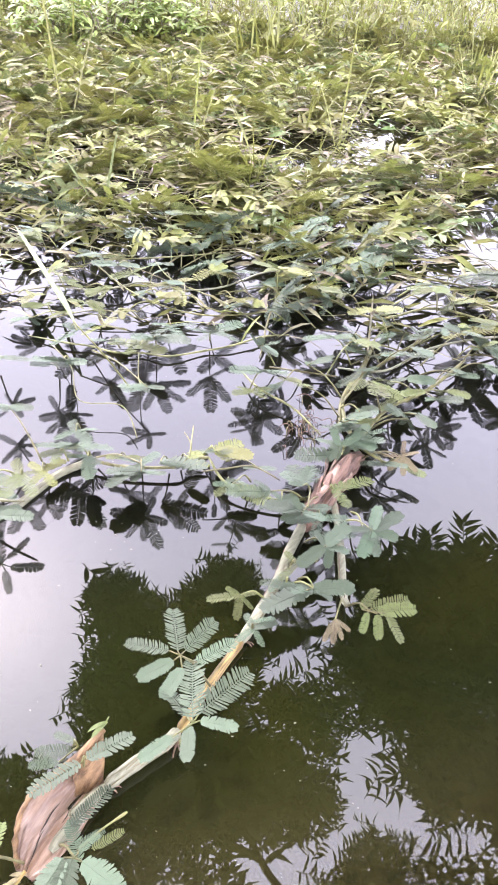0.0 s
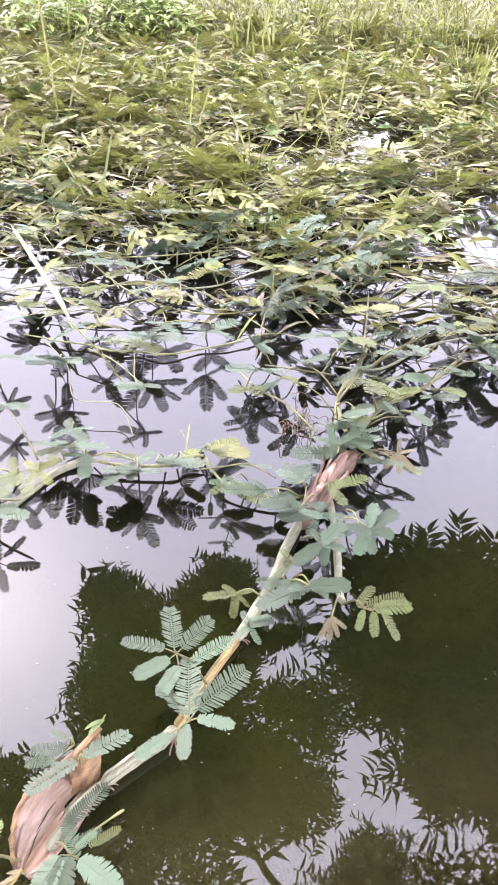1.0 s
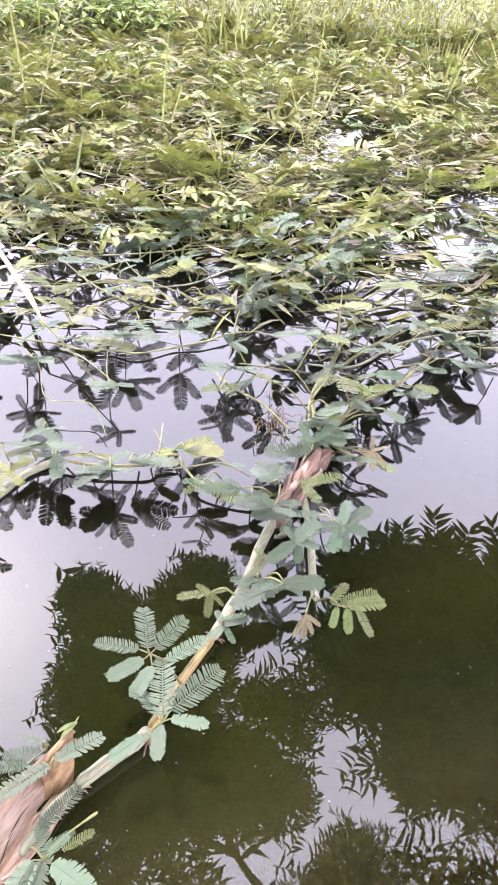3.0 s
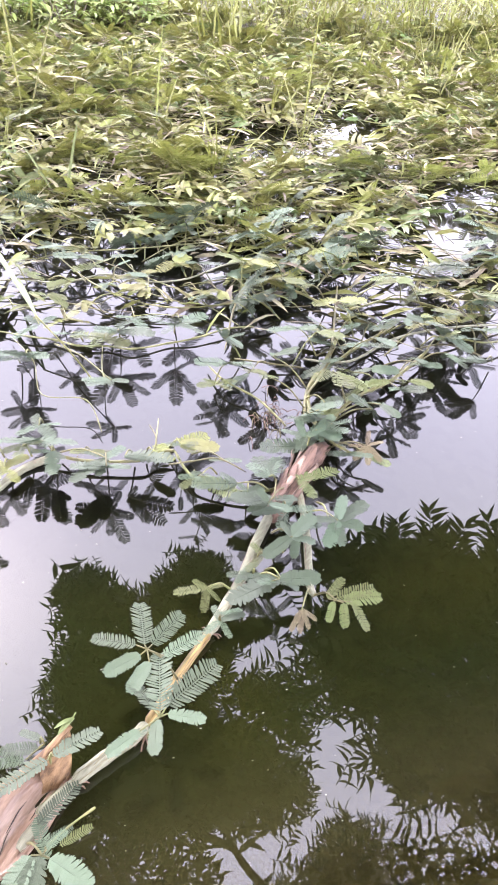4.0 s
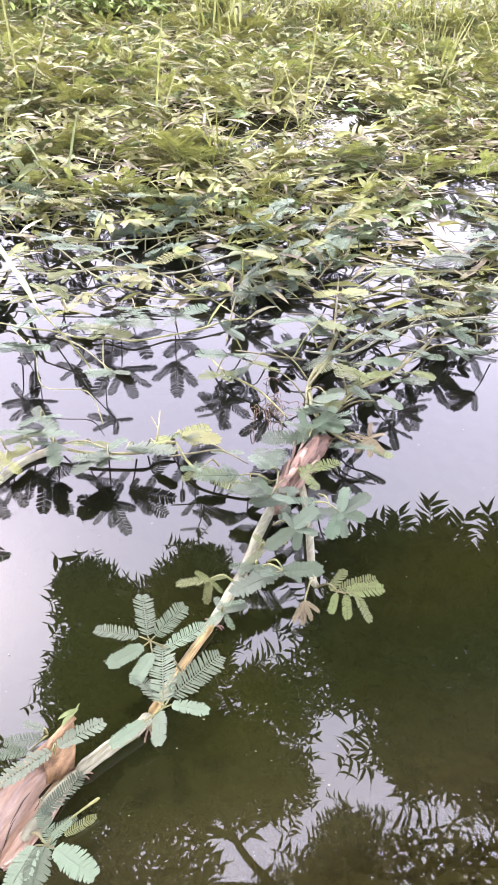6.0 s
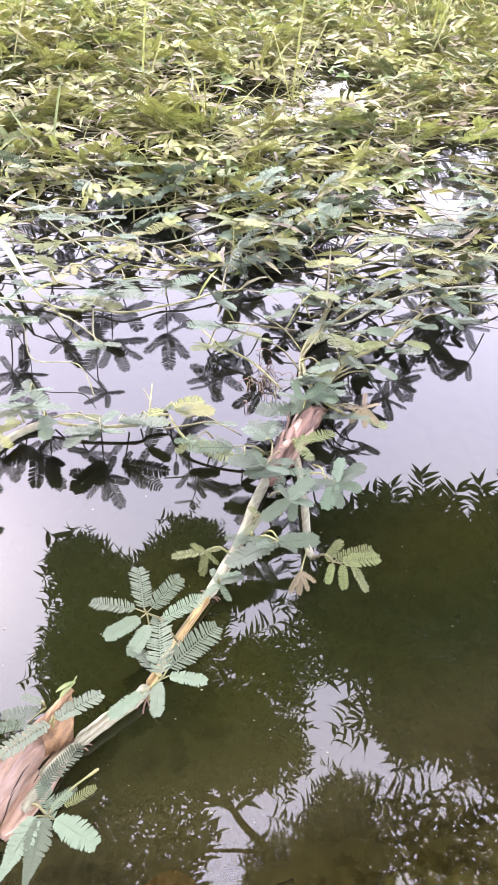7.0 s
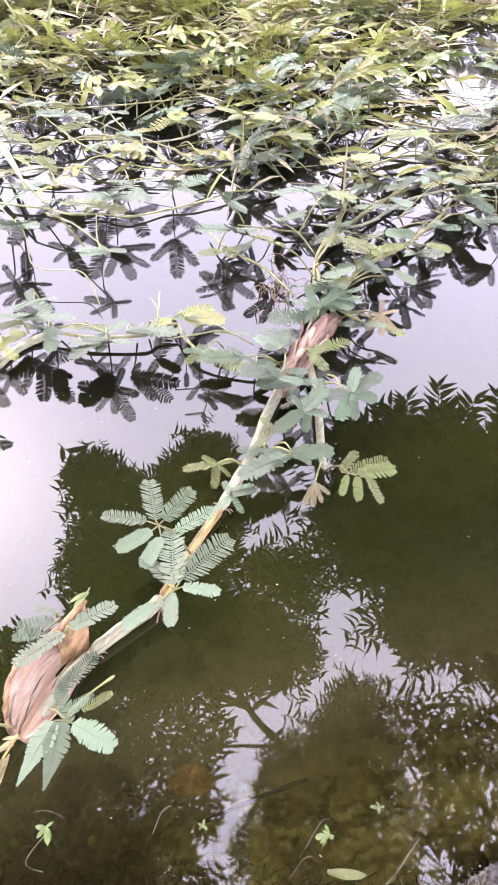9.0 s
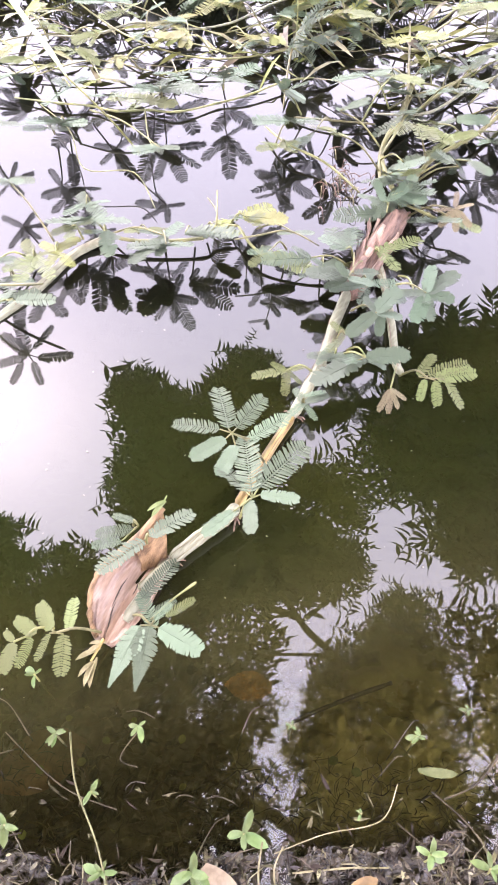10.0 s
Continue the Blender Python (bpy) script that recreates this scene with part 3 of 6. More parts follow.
    for at, az, ln in (((-0.135, 0.262, 0.019), 55, 0.05), ((-0.118, 0.235, 0.016), 120, 0.04), ((-0.075, 0.338, 0.021), 45, 0.034), ((0.03, 0.56, 0.02), 60, 0.045), ((0.012, 0.515, 0.016), 20, 0.03)):
        part("pinna", PINNA["blue", 0], p, aim(at, az, 2, hero_rng.uniform(-30, 30)) @ Matrix.Scale(ln, 4))
    # rootlets at the joints
    for (x, y), cnt in (((-0.113, 0.307), 7), ((-0.052, 0.362), 5), ((0.004, 0.495), 9), ((0.039, 0.586), 8)):
        for k in range(cnt):
            soup, ang = Soup(), hero_rng.uniform(0, 6.28)
            d = Vector((math.cos(ang), math.sin(ang), 0)) * hero_rng.uniform(0.008, 0.02)
            soup.tube([Vector((x, y, 0.006)), Vector((x, y, 0.004)) + d * 0.6, Vector((x, y, -0.008)) + d], [0.0012, 0.0009, 0.0004], 4)
            part("rootlet", soup.mesh("rootlet", HUSK_RED), p)
    fan_leaf(p, (-0.026, 0.427), (-0.062, 0.442, 0.042), 'blue', [(105, 0.064, -5, 'c', -0.004, 0.006, -0.001), (60, 0.057, -4, 'c', 0.004, 0.007, -0.001), (173, 0.052, -1, 'c', -0.013, 0.005, -0.001), (43, 0.053, -3, 'c', 0.02, -0.007, 0.001), (-141, 0.043, 3, 'f', -0.006, -0.008, 0.001), (-110, 0.041, 5, 'f', 0.005, -0.016, 0.001)])
    fan_leaf(p, (-0.048, 0.357), (-0.035, 0.362, 0.048), 'blue', [(100, 0.075, -5, 'c', -0.001, 0.005, -0.0), (51, 0.076, -4, 'c', 0.005, 0.013, -0.001), (-4, 0.039, 1, 'f', 0.007, 0.004, -0.0), (-85, 0.037, 5, 'f', -0.003, -0.003, 0.0), (132, 0.044, -4, 'c', -0.007, 0.007, -0.001), (-135, 0.038, 3, 'f', -0.018, -0.017, 0.001)])
    fan_leaf(p, (-0.137, 0.315), (-0.134, 0.317, 0.047), 'blue', [(42, 0.051, -7, 'd', 0.003, -0.004, 0.001), (-136, 0.053, 8, 'd', -0.001, -0.008, 0.002)])
    fan_leaf(p, (-0.156, 0.342), (-0.147, 0.333, 0.030), 'blue', [(-169, 0.037, 0, 'c', -0.005, -0.004, 0.0), (164, 0.025, -1, 'c', -0.004, 0.004, -0.0), (-166, 0.029, 1, 'c', -0.014, -0.018, 0.001)])
    fan_leaf(p, (-0.141, 0.248), (-0.119, 0.231, 0.038), 'blue', [(-25, 0.044, 2, 'o', 0.007, -0.002, 0.0), (-109, 0.059, 4, 't', -0.01, -0.001, -0.0), (-93, 0.058, 4, 't', -0.002, -0.001, 0.0), (52, 0.022, -3, 'c', 0.002, 0.005, -0.0)])
    fan_leaf(p, (-0.169, 0.230), (-0.206, 0.222, 0.028), 'olive', [(94, 0.032, -4, 'd', 0.011, 0.003, -0.0), (-81, 0.038, 4, 'd', 0.007, -0.001, 0.0), (125, 0.031, -3, 'o', -0.005, 0.002, -0.0), (-104, 0.027, 4, 'd', -0.006, -0.001, 0.0)])
    fan_leaf(p, (-0.214, 0.231), (-0.232, 0.216, 0.030), 'olive', [(154, 0.026, -2, 'o', 0.009, 0.004, -0.0), (-101, 0.029, 4, 'd', 0.005, 0.0, 0.0), (-95, 0.028, 4, 'o', -0.01, -0.006, 0.0), (141, 0.014, -3, 'o', -0.01, -0.005, 0.0)])
    hero_leaf(p, (0.127, 0.557), (0.153, 0.535, 0.037), [(-0.010, 0.001, 58, 0.037, 8, 0, 'c'), (0.000, 0.003, 24, 0.053, 3, 0, 'd'), (0.009, -0.000, 14, 0.049, 1, 0, 'd'), (0.020, -0.001, -58, 0.038, -17, 0, 'd'), (0.009, -0.003, -86, 0.030, -21, 0, 'd'), (-0.003, -0.002, -104, 0.026, -25, 0, 'd')], 'olive')
    hero_leaf(p, (0.050, 0.578), (0.083, 0.554, 0.045), [(0.000, 0.000, 9, 0.051, 1), (0.000, 0.000, -149, 0.070, -2), (-0.010, -0.005, -168, 0.031, -29), (0.000, 0.000, -4, 0.029, -27)], 'flat')
    hero_leaf(p, (0.072, 0.659), (0.096, 0.620, 0.050), [(0.000, 0.000, -3, 0.032, -4), (0.000, 0.000, -137, 0.045, -8), (0.000, 0.000, 130, 0.024, 25), (0.000, 0.000, 52, 0.047, 10), (0.007, 0.004, -94, 0.030, -30)], 'flat')
    hero_leaf(p, (0.119, 0.704), (0.159, 0.657, 0.050), [(0.000, 0.000, 41, 0.054, 5), (0.000, 0.000, -111, 0.042, -14), (0.000, 0.000, 175, 0.031, -4), (0.000, 0.000, -6, 0.035, -7), (0.000, 0.000, -78, 0.035, -24), (0.000, 0.000, 79, 0.043, 11)], 'flat')
    hero_leaf(p, (0.094, 0.752), (0.064, 0.682, 0.045), [(0.000, 0.000, -5, 0.034, -5), (0.000, 0.000, -160, 0.030, -10), (0.000, 0.000, 172, 0.052, 5), (0.000, 0.000, 125, 0.025, 23)], 'flat')
    hero_leaf(p, (0.124, 0.570), (0.112, 0.522, 0.030), [(0.000, 0.000, -123, 0.029, -38, 0, 'c'), (0.000, 0.000, -91, 0.028, -40, 0, 'c'), (0.000, 0.000, -54, 0.025, -39, 0, 'c'), (0.000, 0.000, -9, 0.025, -33, 0, 'c')], 'brown')
    hero_leaf(p, (0.025, 0.556), (-0.006, 0.553, 0.016), [(0.000, 0.000, -170, 0.042, -5, 0, 'c'), (0.000, 0.000, -92, 0.031, -19, 0, 'c'), (0.000, 0.000, -36, 0.023, -15, 0, 'c'), (0.000, 0.000, 24, 0.023, 0, 0, 'c'), (0.000, 0.000, 158, 0.021, 11, 0, 'c')], 'olive')
    fan_leaf(p, (0.013, 0.507), (0.015, 0.505, 0.018), 'blue', [(28, 0.032, -2, 'f'), (116, 0.026, -5, 'c'), (-132, 0.027, 3, 'd'), (-60, 0.028, 5, 'c')])
    fan_leaf(p, (0.054, 0.611), (0.062, 0.606, 0.025), 'olive', [(43, 0.041, -3, 'f'), (-125, 0.036, 4, 'd'), (125, 0.028, -4, 'c')])
    fan_leaf(p, (0.086, 0.715), (0.090, 0.690, 0.030), 'blue', [(-166, 0.048, 1, 'f'), (77, 0.034, -5, 'f'), (7, 0.043, 0, 'c'), (-100, 0.044, 5, 'c')])
    fan_leaf(p, (0.103, 0.758), (0.108, 0.752, 0.030), 'olive', [(32, 0.071, -4, 'c'), (-59, 0.045, 7, 'c'), (128, 0.034, -7, 'd')])
    fan_leaf(p, (0.088, 0.625), (0.108, 0.661, 0.030), 'blue', [(-144, 0.032, 20, 'c'), (-26, 0.026, 20, 'c'), (123, 0.028, -32, 'c'), (26, 0.039, -14, 'c'), (-71, 0.031, 34, 'c')])
    fan_leaf(p, (0.052, 0.583), (0.050, 0.574, 0.025), 'blue', [(-132, 0.028, 28, 'c'), (-41, 0.031, 29, 'c'), (-174, 0.033, 0, 'c'), (-75, 0.029, 38, 'c')])
    fan_leaf(p, (0.136, 0.727), (0.151, 0.673, 0.030), 'blue', [(-34, 0.028, 24, 'd'), (-114, 0.031, 32, 'd'), (164, 0.027, -14, 'c'), (29, 0.035, -16, 'd'), (-74, 0.044, 34, 'c')])
    hero_leaf(p, (0.155, 0.849), (0.212, 0.825, 0.045), [(0.000, 0.000, -132, 0.033, -18, 0, 'd'), (0.000, 0.000, -86, 0.031, -29, 0, 'd'), (0.000, 0.000, -43, 0.032, -20, 0, 'd'), (0.000, 0.000, 28, 0.029, 2, 0, 'd'), (0.000, 0.000, -176, 0.030, 0, 0, 'd'), (0.000, 0.000, 84, 0.028, 21, 0, 'd')], 'brown')
    hero_leaf(p, (0.074, 0.737), (0.019, 0.723, 0.040), [(0.000, 0.000, -174, 0.064, 0), (0.000, 0.000, -142, 0.039, -15), (0.000, 0.000, -32, 0.021, -11), (0.000, 0.000, 160, 0.029, 20)], 'blue')
    hero_leaf(p, (0.128, 0.848), (0.113, 0.815, 0.060), [(0.000, 0.000, 31, 0.040, 15), (0.000, 0.000, -122, 0.025, -37), (0.000, 0.000, 157, 0.037, 0), (0.000, 0.000, 117, 0.028, 33)], 'blue')
    return p


def fan_leaf(plant, node, hub, tone, fan):
    """A leaf with its feathers spread from one hub: (azimuth, length, rise, comb or sheet, and where it springs from) each."""
    return hero_leaf(plant, node, hub, [((*row[4:6], *row[:3], row[6], row[3]) if len(row) > 4 else (0, 0, *row[:3], 0, row[3])) for row in fan], tone)


def build_left_plant():
    p = thing("water_mimosa", "floating water mimosa with a pale stem and lifted yellow-green leaves", "water plant")
    stem_part(p, [(-0.40, 0.60, 0.0), (-0.342, 0.676, 0.003), (-0.307, 0.743, 0.004), (-0.282, 0.768, 0.006), (-0.257, 0.778, 0.012)], 0.0062, STEM, "stem", "pale bleached spongy stem", 0.1, 16, seed=12)
    stem_part(p, [(-0.257, 0.776, 0.016), (-0.204, 0.769, 0.016), (-0.13, 0.778, 0.018), (-0.111, 0.797, 0.02), (-0.082, 0.805, 0.02)], 0.0028, STEM_GREEN, "stem", "thin green stem", 0.25, seed=13)
    stem_part(p, [(-0.082, 0.805, 0.02), (-0.045, 0.751, 0.018), (0.035, 0.731, 0.016), (0.08, 0.751, 0.012)], 0.0022, STEM_GREEN, "stem", "thin green stem", 0.25, seed=15)
    stem_part(p, [(-0.082, 0.739, 0.05), (-0.049, 0.748, 0.052), (-0.011, 0.761, 0.05), (0.03, 0.77, 0.02)], 0.0012, STEM_GREEN, "stem", "thin arching side stem", 0.3, 6, seed=16)
    for tip in ((-0.128, 0.85, 0.03), (-0.115, 0.862, 0.034)):  # a pair of young upright shoots
        stem_part(p, [(-0.111, 0.797, 0.022), (-0.112, 0.82, 0.03), tip], 0.0011, STEM_GREEN, "shoot", "thin young shoot", 0, 6, 4, seed=17)
    fan_leaf(p, (-0.261, 0.783), (-0.281, 0.772, 0.045), 'blue', [(-159, 0.054, 13, 'd'), (-86, 0.057, 40, 'd'), (-44, 0.072, 32, 'c'), (43, 0.026, -27, 'd'), (20, 0.059, -12, 'c'), (168, 0.034, -14, 'c')])
    fan_leaf(p, (-0.185, 0.793), (-0.169, 0.730, 0.045), 'blue', [(-130, 0.043, 33, 'd'), (-82, 0.038, 42, 'c'), (-48, 0.055, 36, 'c'), (-178, 0.052, -2, 'd'), (-7, 0.037, 11, 'd'), (145, 0.037, -30, 'd'), (61, 0.032, -37, 'd')])
    fan_leaf(p, (-0.142, 0.794), (-0.148, 0.759, 0.042), 'blue', [(-5, 0.072, 8, 'd'), (-24, 0.072, 21, 'd'), (-35, 0.053, 27, 'c'), (47, 0.021, -28, 'd')])
    fan_leaf(p, (-0.219, 0.789), (-0.200, 0.769, 0.035), 'olive', [(-179, 0.033, -3, 'd'), (43, 0.023, -23, 'd'), (-2, 0.031, 5, 'd')])
    fan_leaf(p, (-0.093, 0.818), (-0.070, 0.810, 0.030), 'blue', [(55, 0.039, -33, 'c'), (29, 0.06, -19, 'c'), (-122, 0.044, 34, 'c'), (-57, 0.052, 37, 'c'), (144, 0.031, -29, 'c'), (-83, 0.022, 40, 'd', 0.001, -0.029, 0.024)])
    fan_leaf(p, (-0.013, 0.769), (-0.031, 0.727, 0.050), 'blue', [(178, 0.016, -4, 'd'), (-47, 0.022, 24, 'd'), (-166, 0.027, 5, 'd', -0.005, -0.019, 0.011), (-76, 0.015, 30, 'd', -0.005, -0.019, 0.011), (-113, 0.009, 27, 'd', -0.005, -0.019, 0.011)])
    fan_leaf(p, (-0.056, 0.809), (-0.004, 0.776, 0.035), 'blue', [(173, 0.023, -8, 'd'), (-109, 0.017, 33, 'c'), (-2, 0.027, 5, 'c'), (71, 0.024, -33, 'd')])
    fan_leaf(p, (-0.254, 0.788), (-0.174, 0.753, 0.040), 'flat', [(-121, 0.069, 6, 'f'), (-93, 0.044, 8, 'f'), (62, 0.041, -7, 'c'), (160, 0.039, -3, 'c')])
    fan_leaf(p, (-0.262, 0.787), (-0.256, 0.757, 0.040), 'flat', [(-71, 0.059, 10, 'f'), (-172, 0.03, 0, 'c'), (-34, 0.028, 6, 'f')])
    fan_leaf(p, (-0.126, 0.804), (-0.111, 0.782, 0.030), 'yellow', [(78, 0.072, -24, 'c'), (-111, 0.037, 23, 'c'), (-25, 0.039, 13, 'f')])
    fan_leaf(p, (-0.085, 0.826), (-0.074, 0.806, 0.035), 'yellow', [(-7, 0.06, 4, 'f'), (47, 0.061, -14, 'c'), (-51, 0.041, 17, 'c')])
    fan_leaf(p, (-0.047, 0.765), (-0.044, 0.736, 0.030), 'olive', [(-27, 0.072, 8, 'c'), (3, 0.045, 0, 'f'), (-117, 0.034, 13, 'c')])
    fan_leaf(p, (0.035, 0.750), (0.035, 0.717, 0.030), 'flat', [(-17, 0.036, 5, 'f'), (-143, 0.038, 6, 'c'), (42, 0.032, -7, 'f')])
    fan_leaf(p, (-0.293, 0.773), (-0.301, 0.764, 0.040), 'olive', [(-134, 0.031, 10, 'c'), (39, 0.03, -8, 'c'), (-82, 0.041, 15, 'c'), (-26, 0.033, 8, 'c')])
    fan_leaf(p, (-0.332, 0.766), (-0.411, 0.856, 0.040), 'blue', [(163, 0.036, -12, 'd'), (51, 0.027, -23, 'd'), (-30, 0.033, 18, 'c'), (-119, 0.04, 25, 'c'), (-75, 0.044, 30, 'c'), (7, 0.037, -1, 'd')])
    fan_leaf(p, (-0.355, 0.730), (-0.388, 0.705, 0.030), 'blue', [(154, 0.028, -17, 'd'), (32, 0.023, -15, 'c'), (-26, 0.028, 17, 'c'), (-115, 0.035, 27, 'c'), (-71, 0.028, 29, 'd')])
    fan_leaf(p, (-0.347, 0.731), (-0.343, 0.714, 0.030), 'olive', [(-136, 0.045, 5, 'c'), (33, 0.04, -4, 'c'), (-96, 0.057, 8, 'c'), (-51, 0.057, 7, 'd'), (124, 0.047, -7, 'c')])
    fan_leaf(p, (-0.370, 0.697), (-0.369, 0.686, 0.020), 'comb', [(-119, 0.04, 4, 'c'), (-17, 0.034, 2, 'c'), (-78, 0.051, 5, 'd')])
    fan_leaf(p, (-0.321, 0.755), (-0.316, 0.726, 0.030), 'yellow', [(58, 0.042, -6, 'f'), (146, 0.033, -5, 'c'), (-46, 0.043, 6, 'c'), (-95, 0.033, 8, 'c')])
    return p


def build_corner_plant():
    p = thing("water_mimosa", "small tip of floating water mimosa with dark lifted leaves", "water plant")
    stem_part(p, [(-0.50, 0.70, 0.004), (-0.42, 0.67, 0.02), (-0.352, 0.645, 0.045), (-0.304, 0.634, 0.06)], 0.002, STEM_GREEN, "stem", seed=14)
    fan_leaf(p, (-0.398, 0.633), (-0.348, 0.614, 0.050), 'blue', [(47, 0.041, -21, 'd', 0.005, 0.007, -0.004), (6, 0.048, 0, 'd', 0.012, -0.002, 0.002), (-64, 0.034, 28, 'c', 0.007, -0.007, 0.005), (-111, 0.034, 27, 'c', -0.007, -0.008, 0.004), (150, 0.044, -18, 'c'), (114, 0.048, -29, 'c'), (-158, 0.043, 9, 'c')])
    return p


def build_open_tangle():
    """Trailing plants whose lifted leaves stand dark against the mirrored sky."""
    p = thing("water_mimosa", "water mimosa with a lifted fan of comb-like leaves over open water", "water plant")
    stem_part(p, [(-0.056, 1.06, 0.01), (-0.02, 1.0, 0.02), (0.04, 0.96, 0.016), (0.09, 0.9, 0.01)], 0.002, STEM_GREEN, "stem", "", 0.2, 7, seed=31)
    fan_leaf(p, (-0.039, 1.000), (-0.018, 1.011, 0.050), 'blue', [(177, 0.053, -7, 'c'), (-159, 0.06, 13, 'c'), (-93, 0.054, 40, 'c'), (-24, 0.052, 22, 'c'), (43, 0.035, -27, 'c'), (9, 0.047, -4, 'c')])
    fan_leaf(p, (-0.019, 1.003), (-0.032, 0.962, 0.040), 'olive', [(-157, 0.035, 6, 'c'), (48, 0.048, -14, 'c'), (132, 0.042, -16, 'c'), (-48, 0.04, 16, 'c')])
    p = thing("water_mimosa", "water mimosa with a long pale stem and dark lifted leaves", "water plant")
    stem_part(p, [(-0.481, 1.127, 0.004), (-0.4, 1.105, 0.01), (-0.35, 1.104, 0.008), (-0.301, 1.088, 0.01), (-0.25, 1.099, 0.007), (-0.2, 1.092, 0.01), (-0.138, 1.128, 0.006), (-0.09, 1.148, 0.01), (-0.03, 1.19, 0.012), (0.02, 1.217, 0.006)], 0.0019, STEM_GREEN, "stem", "long pale stem", 0.4, 9, seed=32)
    fan_leaf(p, (-0.229, 1.122), (-0.224, 1.085, 0.050), 'blue', [(-53, 0.066, 33, 'd'), (-145, 0.047, 22, 'c'), (-22, 0.066, 20, 'c'), (180, 0.046, -4, 'c'), (7, 0.067, -1, 'd'), (-108, 0.057, 36, 'c')])
    fan_leaf(p, (-0.131, 1.157), (-0.125, 1.125, 0.050), 'blue', [(-80, 0.072, 42, 'c'), (-38, 0.063, 31, 'c'), (-139, 0.059, 28, 'c'), (26, 0.04, -18, 'c'), (-149, 0.028, 22, 'c')])
    fan_leaf(p, (-0.294, 1.101), (-0.307, 1.071, 0.045), 'blue', [(-133, 0.039, 25, 'd'), (-71, 0.042, 34, 'd'), (-51, 0.062, 30, 'd'), (179, 0.037, -4, 'c'), (31, 0.035, -17, 'c')])
    fan_leaf(p, (-0.246, 1.129), (-0.248, 1.074, 0.040), 'olive', [(159, 0.072, -9, 'c'), (-97, 0.072, 20, 'c'), (86, 0.072, -20, 'c'), (-32, 0.064, 12, 'f'), (116, 0.072, -19, 'c')])
    p = thing("water_mimosa", "water mimosa with thin forked stems over bright water", "water plant")
    stem_part(p, [(-0.43, 1.1, 0.01), (-0.355, 0.998, 0.03), (-0.313, 0.904, 0.03), (-0.24, 0.9, 0.03), (-0.203, 0.844, 0.012)], 0.0009, STEM_GREEN, "stem", "", 0.25, 7, seed=33)
    stem_part(p, [(-0.245, 1.05, 0.04), (-0.225, 0.96, 0.045), (-0.205, 0.93, 0.045)], 0.001, STEM_GREEN, "stem", "", 0.2, 6, seed=34)
    fan_leaf(p, (-0.372, 1.041), (-0.359, 0.976, 0.055), 'blue', [(-163, 0.057, 10, 'c'), (100, 0.05, -40, 'd'), (-135, 0.057, 28, 'c'), (0, 0.041, 5, 'd'), (-101, 0.072, 39, 'd'), (-47, 0.051, 34, 'c'), (-44, 0.072, 32, 'c')])
    fan_leaf(p, (-0.343, 1.084), (-0.204, 0.932, 0.050), 'blue', [(179, 0.049, -2, 'c'), (-143, 0.044, 11, 'c'), (7, 0.029, -1, 'd'), (136, 0.029, -15, 'c'), (-80, 0.031, 20, 'c')])
    fan_leaf(p, (-0.299, 0.854), (-0.295, 0.825, 0.030), 'comb', [(-124, 0.042, 12, 'c'), (27, 0.034, -6, 'c'), (119, 0.047, -14, 'c'), (-47, 0.05, 12, 'c')])
    fan_leaf(p, (-0.494, 1.009), (-0.466, 0.976, 0.050), 'blue', [(20, 0.042, -9, 'd'), (73, 0.034, -28, 'd'), (-126, 0.035, 24, 'c'), (137, 0.027, -23, 'd'), (-39, 0.033, 22, 'c')])
    fan_leaf(p, (-0.386, 1.015), (-0.379, 0.970, 0.050), 'blue', [(-157, 0.035, 12, 'c'), (33, 0.033, -18, 'd'), (-54, 0.035, 31, 'c'), (136, 0.033, -28, 'c')])
    p = thing("water_mimosa", "water mimosa with overlapping blue-green leaves round a torn sheath", "water plant")
    for k, pts in enumerate(([(0.122, 0.965, 0.03), (0.159, 1.057, 0.035), (0.173, 1.156, 0.03), (0.194, 1.393, 0.02)], [(0.118, 1.107, 0.01), (0.201, 1.081, 0.03), (0.294, 1.175, 0.03), (0.414, 1.237, 0.03), (0.543, 1.303, 0.01)],
                             [(0.16, 0.87, 0.012), (0.19, 0.842, 0.03), (0.215, 0.826, 0.026)], [(0.15, 0.88, 0.01), (0.17, 0.83, 0.035), (0.19, 0.815, 0.035)])):
        stem_part(p, pts, (0.0022, 0.0026, 0.0016, 0.0022)[k], STEM_GREEN if k != 1 else STEM, "stem", "", 0.2, 7, seed=35 + k)
    fan_leaf(p, (0.274, 1.138), (0.378, 1.233, 0.055), 'blue', [(-51, 0.054, 33, 'd'), (-173, 0.029, 1, 'd'), (29, 0.042, -18, 'd'), (-104, 0.038, 37, 'd'), (119, 0.039, -35, 'd')])
    fan_leaf(p, (0.234, 1.039), (0.279, 0.977, 0.050), 'blue', [(-70, 0.044, 37, 'd'), (-19, 0.044, 18, 'd'), (-151, 0.026, 18, 'd'), (35, 0.033, -21, 'd'), (125, 0.028, -34, 'd')])
    fan_leaf(p, (0.260, 1.098), (0.327, 1.059, 0.050), 'blue', [(-78, 0.058, 38, 'c'), (10, 0.04, -4, 'd'), (154, 0.035, -22, 'd'), (54, 0.034, -30, 'd'), (-137, 0.032, 26, 'c')])
    fan_leaf(p, (0.174, 0.845), (0.182, 0.814, 0.035), 'blue', [(-135, 0.038, 27, 'd'), (-29, 0.042, 23, 'd'), (171, 0.034, -11, 'd'), (64, 0.035, -34, 'd'), (-108, 0.041, 36, 'd'), (-2, 0.029, 6, 'd')])
    fan_leaf(p, (0.192, 0.840), (0.215, 0.826, 0.025), 'olive', [(-34, 0.04, 6, 'd')])
